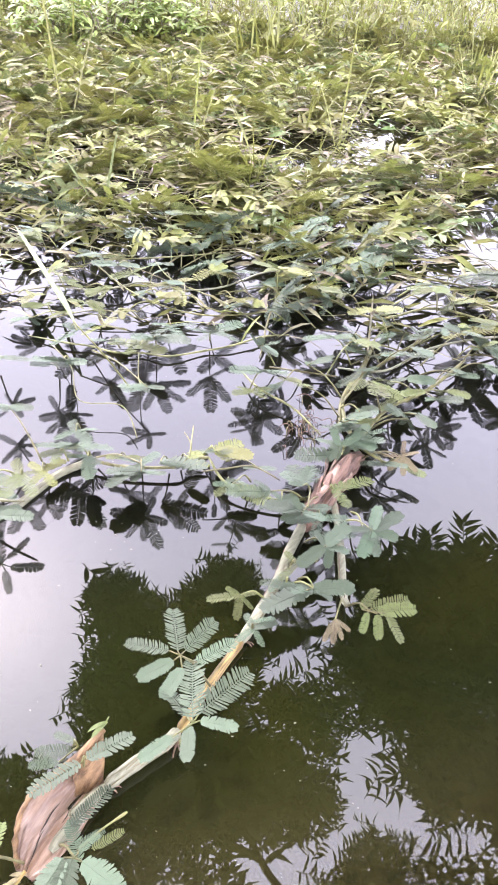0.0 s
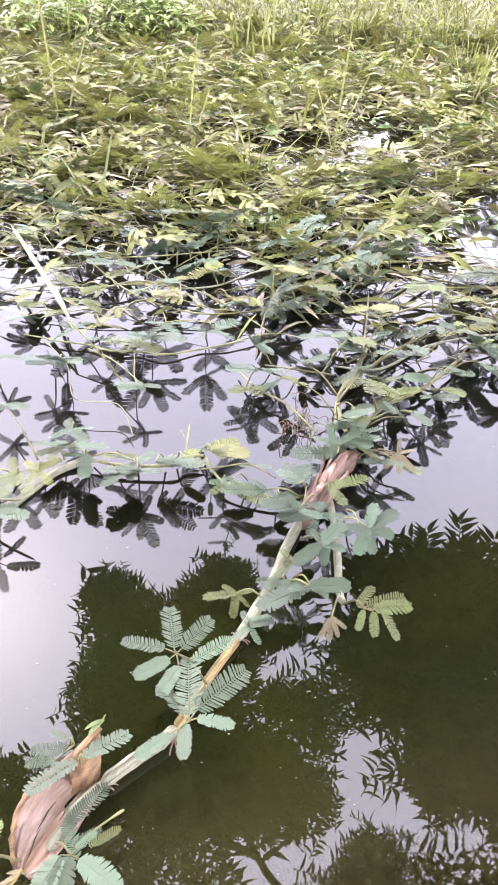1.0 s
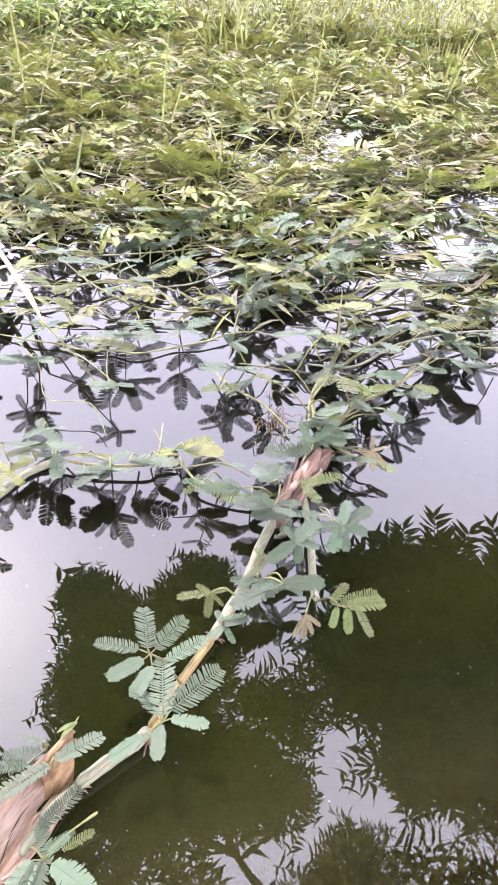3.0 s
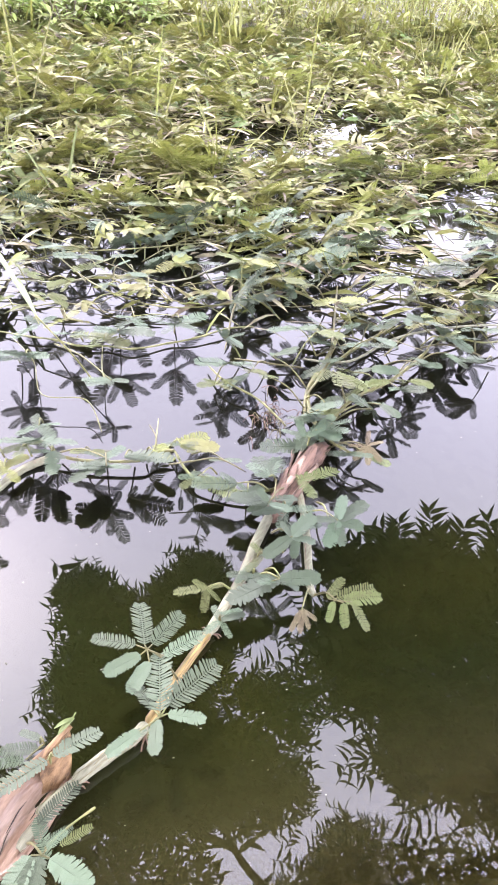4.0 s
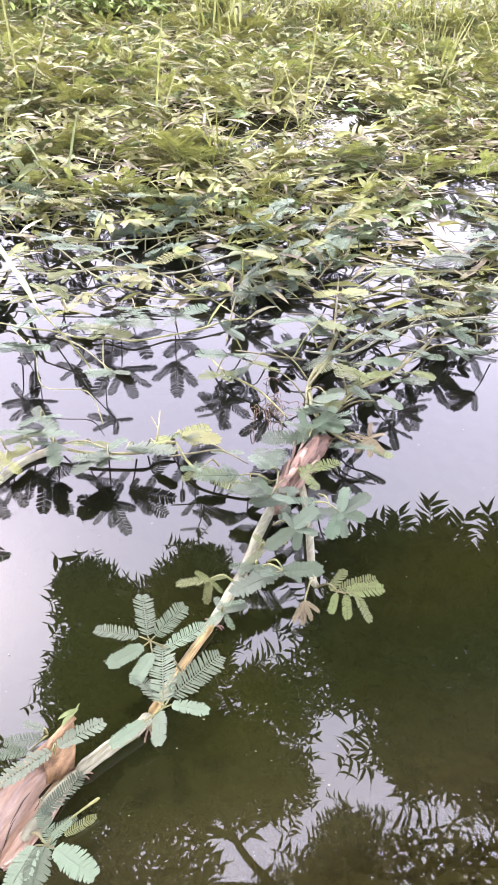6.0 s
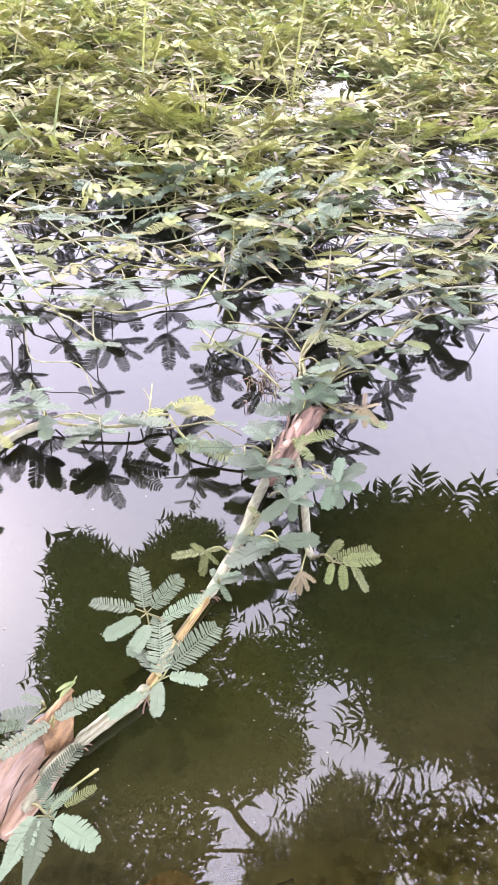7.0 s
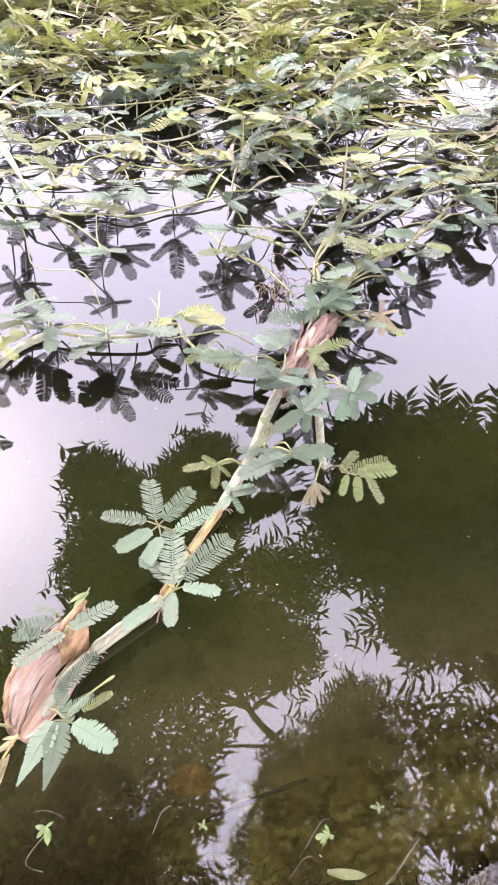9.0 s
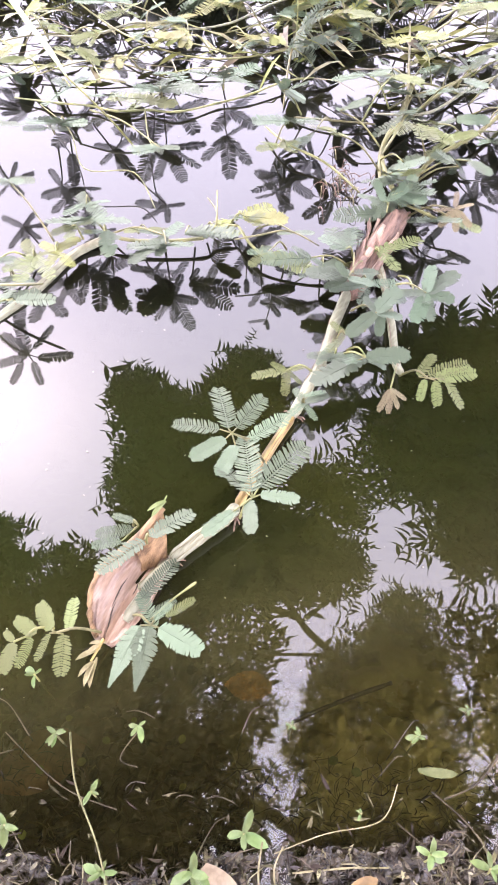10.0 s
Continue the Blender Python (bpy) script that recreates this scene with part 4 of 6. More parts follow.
    fan_leaf(p, (0.143, 1.119), (0.237, 1.110, 0.050), 'blue', [(141, 0.063, -22, 'd'), (62, 0.05, -26, 'd'), (7, 0.056, -1, 'd'), (-110, 0.051, 28, 'd'), (-160, 0.047, 8, 'd')])
    fan_leaf(p, (0.077, 0.768), (0.072, 0.698, 0.040), 'blue', [(-172, 0.053, 2, 'c'), (-144, 0.054, 20, 'c'), (19, 0.037, -10, 'c')])
    fan_leaf(p, (0.066, 0.593), (0.085, 0.563, 0.035), 'blue', [(-135, 0.044, 30, 'c'), (-45, 0.021, 34, 'c'), (179, 0.045, -6, 'c'), (37, 0.029, -25, 'c'), (146, 0.034, -30, 'c'), (-92, 0.036, 42, 'c')])
    fan_leaf(p, (0.143, 1.119), (0.105, 1.149, 0.050), 'blue', [(168, 0.06, -13, 'c'), (18, 0.047, -10, 'c'), (-124, 0.042, 31, 'd'), (-39, 0.044, 28, 'd'), (147, 0.064, -26, 'c')])
    fan_leaf(p, (0.077, 0.755), (0.064, 0.742, 0.040), 'comb', [(105, 0.072, -15, 'c'), (130, 0.052, -12, 'c'), (74, 0.07, -14, 'c'), (165, 0.022, -5, 'c'), (83, 0.072, -15, 'c')])
    fan_leaf(p, (0.129, 0.867), (0.120, 0.819, 0.040), 'blue', [(94, 0.072, -20, 'f'), (81, 0.072, -19, 'f'), (-171, 0.039, 1, 'f'), (-171, 0.072, 1, 'c')])
    root_rng = random.Random(88)
    for k in range(46):
        foot = Vector((0.065 + root_rng.gauss(0, 0.02), 0.925 + root_rng.gauss(0, 0.03), 0.004))
        ang, ln = root_rng.uniform(0, 6.28), root_rng.uniform(0.01, 0.03)
        d, soup = Vector((math.cos(ang), math.sin(ang), 0)) * ln, Soup()
        soup.tube(curve_pts([foot, foot + d * 0.4 + Vector((0, 0, root_rng.uniform(0.002, 0.012))), foot + d * 0.8 + Vector((0, 0, root_rng.uniform(0.0, 0.008))), foot + d + Vector((0, 0, -0.008))], 3), [0.0009, 0.0009, 0.0008, 0.0008, 0.0007, 0.0006, 0.0006, 0.0005, 0.0005, 0.0004], 4)
        part("rootlet", soup.mesh("rootlet", root_rng.choice((HUSK_RED, HUSK_RED, STRAW_PALE))), p)
    p = thing("water_mimosa", "water mimosa reaching over clear water with dark lifted leaves", "water plant")
    stem_part(p, [(0.60, 1.29, 0.01), (0.528, 1.228, 0.02), (0.477, 1.199, 0.024), (0.435, 1.213, 0.02)], 0.0018, STEM_GREEN, "stem", "", 0.2, 7, seed=41)
    stem_part(p, [(0.19, 1.289, 0.02), (0.242, 1.359, 0.025), (0.309, 1.418, 0.03), (0.425, 1.444, 0.03), (0.565, 1.503, 0.02)], 0.0018, STEM_GREEN, "stem", "", 0.2, 7, seed=42)
    fan_leaf(p, (0.494, 1.255), (0.469, 1.218, 0.040), 'blue', [(-139, 0.042, 25, 'c'), (176, 0.038, -7, 'd'), (51, 0.036, -29, 'd'), (-4, 0.051, 7, 'c'), (-66, 0.055, 36, 'c')])
    fan_leaf(p, (0.483, 1.150), (0.451, 1.099, 0.045), 'blue', [(-151, 0.067, 18, 'd'), (179, 0.029, -4, 'c'), (-85, 0.038, 38, 'c'), (-166, 0.057, 7, 'd'), (-140, 0.059, 24, 'd')])
    fan_leaf(p, (0.467, 1.501), (0.461, 1.470, 0.050), 'blue', [(-145, 0.038, 21, 'd'), (42, 0.043, -25, 'd'), (154, 0.033, -22, 'd'), (-20, 0.038, 19, 'd')])
    fan_leaf(p, (0.574, 1.707), (0.581, 1.630, 0.055), 'blue', [(-119, 0.07, 33, 'd'), (-54, 0.072, 34, 'd'), (139, 0.056, -29, 'd'), (153, 0.072, -23, 'd'), (54, 0.057, -31, 'c')])
    stem_part(p, [(0.581, 1.72, 0.01), (0.575, 1.66, 0.045), (0.581, 1.63, 0.055)], 0.0012, STEM_GREEN, "stem", "", 0.2, 6, seed=43)
    fan_leaf(p, (0.654, 1.947), (0.638, 1.929, 0.060), 'blue', [(149, 0.061, -15, 'd'), (50, 0.072, -18, 'd'), (-119, 0.072, 21, 'd'), (-66, 0.072, 24, 'c'), (95, 0.072, -25, 'c')])
    fan_leaf(p, (0.377, 1.889), (0.424, 1.909, 0.050), 'blue', [(135, 0.057, -20, 'd'), (30, 0.05, -11, 'c'), (-120, 0.06, 21, 'd'), (-77, 0.069, 25, 'c')])
    fan_leaf(p, (0.250, 1.408), (0.322, 1.408, 0.050), 'blue', [(169, 0.04, -9, 'c'), (27, 0.045, -12, 'd'), (-70, 0.044, 29, 'd'), (-124, 0.045, 24, 'c')])
    fan_leaf(p, (0.449, 1.556), (0.447, 1.513, 0.035), 'olive', [(119, 0.066, -7, 'c'), (-40, 0.06, 6, 'c'), (69, 0.072, -7, 'c'), (-116, 0.072, 7, 'd')])
    fan_leaf(p, (0.552, 1.669), (0.537, 1.606, 0.035), 'blue', [(-126, 0.072, 6, 'f'), (-14, 0.049, 3, 'c'), (67, 0.072, -7, 'c')])
    fan_leaf(p, (0.384, 1.294), (0.380, 1.245, 0.035), 'yellow', [(-147, 0.072, 4, 'c'), (30, 0.072, -3, 'c'), (-66, 0.058, 8, 'd'), (110, 0.046, -8, 'c')])
    p = thing("water_mimosa", "thinly leaved water mimosa over bright open water", "water plant")
    stem_part(p, [(-0.52, 1.36, 0.01), (-0.42, 1.42, 0.03), (-0.3, 1.45, 0.035), (-0.2, 1.5, 0.03), (-0.05, 1.6, 0.015)], 0.0016, STEM_GREEN, "stem", "", 0.2, 6, seed=61)
    stem_part(p, [(-0.3, 1.45, 0.03), (-0.24, 1.36, 0.03), (-0.12, 1.3, 0.02), (0.0, 1.2, 0.01)], 0.0013, STEM_GREEN, "stem", "", 0.2, 6, seed=62)
    fan_leaf(p, (-0.349, 1.439), (-0.363, 1.371, 0.050), 'blue', [(-149, 0.057, 14, 'd'), (22, 0.049, -10, 'd'), (117, 0.049, -28, 'd'), (-55, 0.05, 27, 'd'), (157, 0.046, -15, 'c')])
    fan_leaf(p, (-0.306, 1.418), (-0.267, 1.383, 0.055), 'blue', [(134, 0.03, -16, 'd'), (-51, 0.032, 17, 'd'), (-132, 0.037, 14, 'd'), (25, 0.026, -7, 'd')])
    fan_leaf(p, (-0.507, 1.498), (-0.483, 1.460, 0.050), 'blue', [(164, 0.037, -10, 'd'), (90, 0.033, -25, 'd'), (-106, 0.043, 24, 'd'), (-16, 0.037, 10, 'c'), (-82, 0.072, 25, 'c')])
    fan_leaf(p, (-0.219, 1.689), (-0.188, 1.676, 0.060), 'olive', [(174, 0.072, -4, 'd'), (2, 0.072, 1, 'd'), (-65, 0.051, 19, 'd'), (-131, 0.059, 14, 'd'), (49, 0.06, -14, 'c')])
    fan_leaf(p, (-0.302, 1.672), (-0.320, 1.680, 0.050), 'blue', [(-148, 0.047, 9, 'c'), (32, 0.048, -9, 'c'), (-88, 0.059, 20, 'd'), (-44, 0.049, 15, 'c')])
    fan_leaf(p, (-0.126, 1.396), (-0.112, 1.387, 0.050), 'blue', [(149, 0.043, -19, 'c'), (-7, 0.052, 7, 'd'), (-69, 0.059, 29, 'c'), (-128, 0.039, 23, 'd')])
    fan_leaf(p, (-0.020, 1.311), (0.005, 1.238, 0.050), 'blue', [(167, 0.032, -12, 'c'), (-21, 0.034, 17, 'c'), (-100, 0.052, 34, 'd'), (56, 0.031, -28, 'c'), (-137, 0.048, 23, 'c')])
    fan_leaf(p, (-0.355, 1.409), (-0.328, 1.359, 0.040), 'olive', [(78, 0.072, -11, 'c'), (-127, 0.06, 9, 'c'), (-50, 0.052, 10, 'd')])
    fan_leaf(p, (-0.270, 1.425), (-0.238, 1.332, 0.035), 'yellow', [(60, 0.072, -8, 'c'), (-62, 0.06, 9, 'd'), (-158, 0.047, 3, 'c')])
    fan_leaf(p, (-0.191, 1.498), (-0.165, 1.403, 0.040), 'yellow', [(70, 0.072, -9, 'f'), (-110, 0.072, 9, 'd'), (-31, 0.072, 6, 'c')])
    fan_leaf(p, (-0.364, 1.207), (-0.335, 1.148, 0.030), 'yellow', [(-14, 0.047, 3, 'f'), (-122, 0.055, 6, 'c'), (81, 0.052, -8, 'c')])
    fan_leaf(p, (-0.235, 1.240), (-0.209, 1.169, 0.030), 'comb', [(27, 0.051, -3, 'c'), (-117, 0.069, 7, 'c'), (-61, 0.072, 7, 'c'), (170, 0.04, -2, 'c')])
    fan_leaf(p, (-0.140, 1.221), (-0.121, 1.168, 0.030), 'comb', [(50, 0.072, -6, 'c'), (-115, 0.059, 7, 'c'), (-40, 0.063, 6, 'c')])
    fan_leaf(p, (-0.406, 1.156), (-0.380, 1.120, 0.030), 'comb', [(-112, 0.072, 7, 'c'), (137, 0.052, -6, 'c'), (68, 0.05, -7, 'c')])
    p = thing("water_mimosa", "bare pale water mimosa stems trailing across the open tangle", "water plant")
    for k, pts in enumerate(([(-0.483, 1.306, 0.02), (-0.388, 1.305, 0.02), (-0.303, 1.351, 0.024), (-0.216, 1.34, 0.02), (-0.134, 1.36, 0.024), (-0.057, 1.451, 0.02), (0.018, 1.494, 0.02)], [(-0.03, 1.124, 0.004), (-0.008, 1.282, 0.05), (0.096, 1.402, 0.04), (0.175, 1.563, 0.03), (0.261, 1.645, 0.03)],
                             [(-0.45, 1.45, 0.02), (-0.3, 1.28, 0.03), (-0.15, 1.24, 0.02), (0.02, 1.3, 0.02)])):
        stem_part(p, pts, (0.002, 0.0019, 0.0016)[k], STEM if k == 0 else STEM_GREEN, "stem", "", 0.15, 8, seed=51 + k)


build_main_plant()
build_left_plant()
build_corner_plant()
build_open_tangle()


def leafy_plant(label, pts, radius, leaves, seed, tones, low=0.025, high=0.09, tilts=(15, 50), skin=STEM_GREEN, size=0.052, out=0.07):
    """A floating stem through pts with leaves held at all heights beside it."""
    rng = random.Random(seed)
    p = thing("water_mimosa", label, "water plant")
    stem_part(p, pts, radius, skin, "stem", "", 0.15, 7, 6, 0, seed)
    line = curve_pts(pts, 8)
    for k in range(leaves):
        at = line[int((k + 0.5) / leaves * (len(line) - 1))]
        hub = (at.x + rng.uniform(-out, out), at.y + rng.uniform(-out, out), rng.uniform(low, high))
        tilted_leaf(p, (at.x, at.y), hub, 95 + rng.uniform(-50, 50), rng.uniform(*tilts), rng.choice((4, 5, 6, 6, 7)), size * rng.uniform(0.75, 1.15), rng.choice(tones), rng.uniform(-180, 180), (6, 7, 8, 7, 3))
    return p


leafy_plant("dense cluster of water mimosa with blue-green leaves over dark water", [(0.15, 0.89, 0.01), (0.2, 0.98, 0.015), (0.28, 1.05, 0.02), (0.36, 1.16, 0.02)], 0.0035, 11, 501, ("blue", "blue", "olive", "olive"), 0.03, 0.085, (25, 55), STEM_GREEN, 0.048)
leafy_plant("dense cluster of water mimosa with blue-green leaves over dark water", [(0.12, 0.92, 0.01), (0.13, 1.02, 0.015), (0.2, 1.12, 0.02), (0.3, 1.24, 0.02)], 0.003, 11, 502, ("blue", "blue", "olive"), 0.03, 0.1, (25, 55), STEM_GREEN, 0.046)
for k, (x, y, n) in enumerate(((0.4, 1.2, 4), (0.05, 1.08, 3), (0.46, 1.33, 4), (0.2, 1.2, 4))):
    rng = random.Random(700 + k)
    leafy_plant("small sprig of water mimosa with fine feathery leaves on thin stalks", [(x - 0.06, y + rng.uniform(-0.03, 0.03), 0.006), (x, y, 0.012), (x + 0.07, y + rng.uniform(-0.04, 0.04), 0.008)], 0.0018, n, 720 + k, ("blue", "blue", "olive"), 0.015, 0.07, (15, 60), STEM_GREEN, 0.04, 0.05)
for k, (x, y, n, turn) in enumerate(((-0.5, 1.3, 5, 20), (-0.43, 1.5, 6, -30), (-0.53, 1.62, 6, 10), (-0.3, 1.63, 6, 0), (-0.17, 1.52, 6, 40), (-0.2, 1.3, 5, -20), (-0.05, 1.38, 6, 15), (-0.36, 1.2, 5, 5), (-0.62, 1.5, 6, 0), (0.6, 1.62, 4, 60), (0.5, 1.42, 5, 10))):
    rng, run = random.Random(760 + k), radians(turn)
    d = Vector((math.cos(run), math.sin(run), 0)) * 0.1
    leafy_plant("loose sprig of water mimosa with small pale leaves over bright water", [Vector((x, y, 0.008)) - d, Vector((x, y + rng.uniform(-0.02, 0.02), 0.025)), Vector((x, y, 0.012)) + d], 0.0014, n, 780 + k, ("olive", "olive", "yellow", "blue"), 0.02, 0.055, (5, 40), STEM_GREEN, 0.04, 0.06)
leafy_plant("water mimosa with feathery leaves along a trailing stem", [(-0.02, 1.3, 0.008), (0.08, 1.37, 0.016), (0.2, 1.31, 0.01), (0.33, 1.36, 0.02), (0.5, 1.3, 0.01)], 0.003, 14, 507, ("blue", "olive", "yellow"), 0.02, 0.1, (15, 50))

# ---- the tangle and the mat: loose plants, built in a few forms and copied ----
mat_rng = random.Random(21)


def leaf_mesh(tone, seed, size, pairs=12):
    """A whole feathery leaf with stalk: stalk along x and up, the fan held towards the light."""
    rng, soup = random.Random(seed), Soup()
    hub = Vector((rng.uniform(0.015, 0.045), 0, rng.uniform(0.012, 0.042)))
    soup.tube(curve_pts([(0, 0, 0), hub * 0.5 + Vector((0, 0, 0.01)), hub], 3), [0.0016] * 7, 4)
    count, tip = rng.choice((4, 5, 6, 6)), rng.uniform(-40, 40)
    for k in range(count):
        pair, side = k // 2, 1 if k % 2 else -1
        az = tip + (0 if k == count - 1 and count % 2 else side * (80 - 27 * pair)) + rng.uniform(-12, 12)
        o = hub + Vector((math.cos(radians(tip)), math.sin(radians(tip)), 0)) * size * 0.18 * pair
        pinna_soup(soup, aim(o, az, rng.uniform(-20, 8), rng.uniform(-35, 35)), size * rng.uniform(0.8, 1.1), size * rng.uniform(0.32, 0.46), pairs, rng, False, rng.uniform(0.7, 0.95))
    return soup.mesh("leaf", LEAF[tone])


MAT_LEAF = {t: [leaf_mesh(t, k + 31, 0.064) for k in range(5)] for t in ("blue", "yellow", "olive")}


def lean(az_leaf, tilt):
    """Turns a leaf about its foot so that the fan leans to the light ahead."""
    return Matrix.Rotation(radians(-tilt), 4, "X") @ Matrix.Rotation(radians(az_leaf), 4, "Z")


def mat_plant(seed, tones, label):
    rng = random.Random(seed)
    p = thing("water_mimosa", label, "water plant", "floating mat of water plants", (0, -5, -1))
    length = rng.uniform(0.35, 0.6)
    pts = [(length * (k / 4 - 0.5), rng.uniform(-0.09, 0.09), rng.uniform(-0.004, 0.02)) for k in range(5)]
    stem_part(p, pts, rng.uniform(0.0014, 0.0026), STEM_GREEN, "stem", "", 0.2, 6, 5, 0, seed)
    line = curve_pts(pts, 6)
    for k in range(10):
        at = line[int((k + 0.5) / 10 * (len(line) - 1))]
        tone = rng.choice(tones)
        part("leaf", rng.choice(MAT_LEAF[tone]), p, Matrix.Translation(at) @ lean(rng.uniform(0, 360), rng.uniform(20, 58)) @ Matrix.Scale(rng.uniform(0.75, 1.15), 4))
    return p


def creeper(seed, tone, label):
    rng = random.Random(seed)
    p = thing("creeper", label, "water plant", "floating mat of water plants", (0, -5, -1))
    length = rng.uniform(0.3, 0.55)
    pts = [(length * (k / 4 - 0.5), rng.uniform(-0.05, 0.05), rng.uniform(0.0, 0.03)) for k in range(5)]
    stem_part(p, pts, 0.0018, STEM_GREEN, "stem", "", 0.2, 5, 5, 0, seed)
    line = curve_pts(pts, 6)
    for k in range(16):
        at = line[int((k + 0.5) / 16 * (len(line) - 1))]
        part("sprig", rng.choice(LANCE[tone]), p, Matrix.Translation(at) @ aim((0, 0, 0), rng.choice((-70, 70, -20, 20, 200, 160)) + rng.uniform(-30, 30), rng.uniform(0, 40), rng.uniform(-30, 30)) @ Matrix.Scale(rng.uniform(0.7, 1.2), 4))
    return p


LANCE = {}
for tone in ("yellow", "olive", "fresh", "brown"):
    LANCE[tone] = []
    for k in range(3):
        soup = Soup()
        rng = random.Random(k + 900)
        soup.blade(Matrix(), 0.066, 0.014 + 0.003 * k, 0.2 + 0.15 * k, 0.25, 4)
        for j in range(3):
            soup.blade(aim((0.01 * j, 0, 0), rng.choice((-1, 1)) * rng.uniform(35, 110), rng.uniform(-5, 45), rng.uniform(-40, 40)), rng.uniform(0.03, 0.06), rng.uniform(0.009, 0.016), rng.uniform(0.1, 0.5), 0.3, 4)
        LANCE[tone].append(soup.mesh("sprig", LEAF[tone]))

near_forms = [mat_plant(100 + k, ("blue", "blue", "blue", "yellow"), "tangled water mimosa with blue-green feathery leaves above the water") for k in range(6)]
far_forms = [mat_plant(120 + k, ("yellow", "yellow", "olive", "yellow"), "tangled water mimosa with yellow-green feathery leaves in a dense mat") for k in range(5)]
creeper_forms = [creeper(140 + k, ("yellow", "yellow", "olive", "fresh", "yellow")[k], "trailing creeper with narrow yellow-green leaves in a dense mat") for k in range(5)]
dead_forms = [creeper(150, "brown", "withered trailing creeper with brown narrow leaves in a dense mat")]


def open_water(x, y, grow=1.0):
    """Where the mat leaves the water clear."""
    pools = ((-0.32, 1.5, 0.17, 0.13), (-0.12, 1.42, 0.1, 0.07), (0.54, 1.84, 0.1, 0.2), (0.3, 2.62, 0.13, 0.3), (0.0, 2.4, 0.15, 0.14), (0.62, 2.12, 0.12, 0.12))
    return any(((x - px) / rx) ** 2 + ((y - py) / ry) ** 2 < grow for px, py, rx, ry in pools)


def plant_at(forms, x, y, z=0.0, spread_turn=40):
    m = pose(x, y, z, mat_rng.uniform(-4, 4), mat_rng.uniform(-4, 4), mat_rng.uniform(-spread_turn, spread_turn)) @ Matrix.Scale(mat_rng.uniform(0.85, 1.2), 4)
    ob = copy_thing(mat_rng.choice(forms), m)
    ob.matrix_basis = m


for x, y in ((0.36, 1.5), (0.12, 1.54)):
    plant_at(near_forms, x, y, 0.004, 80)
y = 1.48
while y < 4.2:
    half = 0.30 + 0.36 * y
    x = -half + mat_rng.uniform(0, 0.2)
    while x < half:
        xx, yy = x + mat_rng.uniform(-0.08, 0.08), y + mat_rng.uniform(-0.06, 0.06)
        if not open_water(xx, yy, 2.1) and mat_rng.random() < min(1, (0.3 if xx > -0.1 else 0.12) + 0.75 * (y - 1.45)):
            roll = mat_rng.random()
            if yy < 1.8:
                forms = near_forms if roll < 0.5 else far_forms if roll < 0.8 else creeper_forms
            else:
                forms = far_forms if roll < 0.42 else creeper_forms if roll < 0.95 else dead_forms
            plant_at(forms, xx, yy, max(0.004 + 0.03 * min(1, max(0, yy - 1.8)), bed(xx, yy) + 0.01), 75)
        x += 0.21
    y += 0.072
for ob in near_forms + far_forms + creeper_forms + dead_forms:
    for o in list(ob.children_recursive) + [ob]:
        bpy.data.objects.remove(o)

# matted fine stems and leaf bits that fill the mat
under_rng = random.Random(64)
for name, mat, count, label in (("matted_stems", GRASS, 13000, "fine yellow-green stems and leaf bits matted between the water plants"), ("matted_straw", STRAW_MAT, 7000, "fine dry straw matted between the water plants")):
    soup = Soup()
    for _ in range(count):
        y = 1.15 + 2.9 * under_rng.random() ** 0.7
        x = under_rng.uniform(-1, 1) * (0.25 + 0.37 * y)
        if open_water(x, y) or under_rng.random() > min(1, 0.12 + (y - 1.15) * 0.62):
            continue
        z = max(0.002, bed(x, y)) + abs(under_rng.gauss(0, 0.025 + 0.02 * min(1, max(0, y - 1.8))))
        ln = under_rng.uniform(0.025, 0.11)
        az = under_rng.gauss(0, 35) + under_rng.choice((0, 180))
        if under_rng.random() < 0.35:
            m = aim((x, y, z), az, under_rng.uniform(-8, 35))
            soup.tube([m @ Vector((0, 0, 0)), m @ Vector((ln * 0.6, ln * under_rng.uniform(-0.2, 0.2), ln * 0.05)), m @ Vector((ln * 1.3, 0, 0))], [0.0012, 0.001, 0.0006], 3, False)
        else:
            soup.blade(aim((x, y, z), az + under_rng.uniform(-50, 50), under_rng.uniform(-10, 28), under_rng.uniform(-50, 50)), min(ln, 0.075), under_rng.uniform(0.005, 0.014), under_rng.uniform(0.1, 0.6), 0.3, 3)
    tagged(new(name, soup.mesh(name, mat)), label, "water plant", kind="stuff")

soup = Soup()
for _ in range(13000):  # the mat goes on along the bank on both sides
    y = 1.5 + 2.6 * under_rng.random()
    edge = 0.3 + 0.36 * y
    x = under_rng.choice((-1, 1)) * (edge + 5.5 * under_rng.random() ** 1.6)
    soup.blade(aim((x, y, max(0.0, bed(x, y)) + under_rng.uniform(0, 0.07)), under_rng.uniform(0, 360), under_rng.uniform(-15, 45), under_rng.uniform(-50, 50)), under_rng.uniform(0.05, 0.13), under_rng.uniform(0.012, 0.03), under_rng.uniform(0.1, 0.5), 0.3, 3)
tagged(new("water_weeds", soup.mesh("water_weeds", GRASS)), "broad mat of yellow-green water weeds along the far bank", "water plant", kind="stuff")

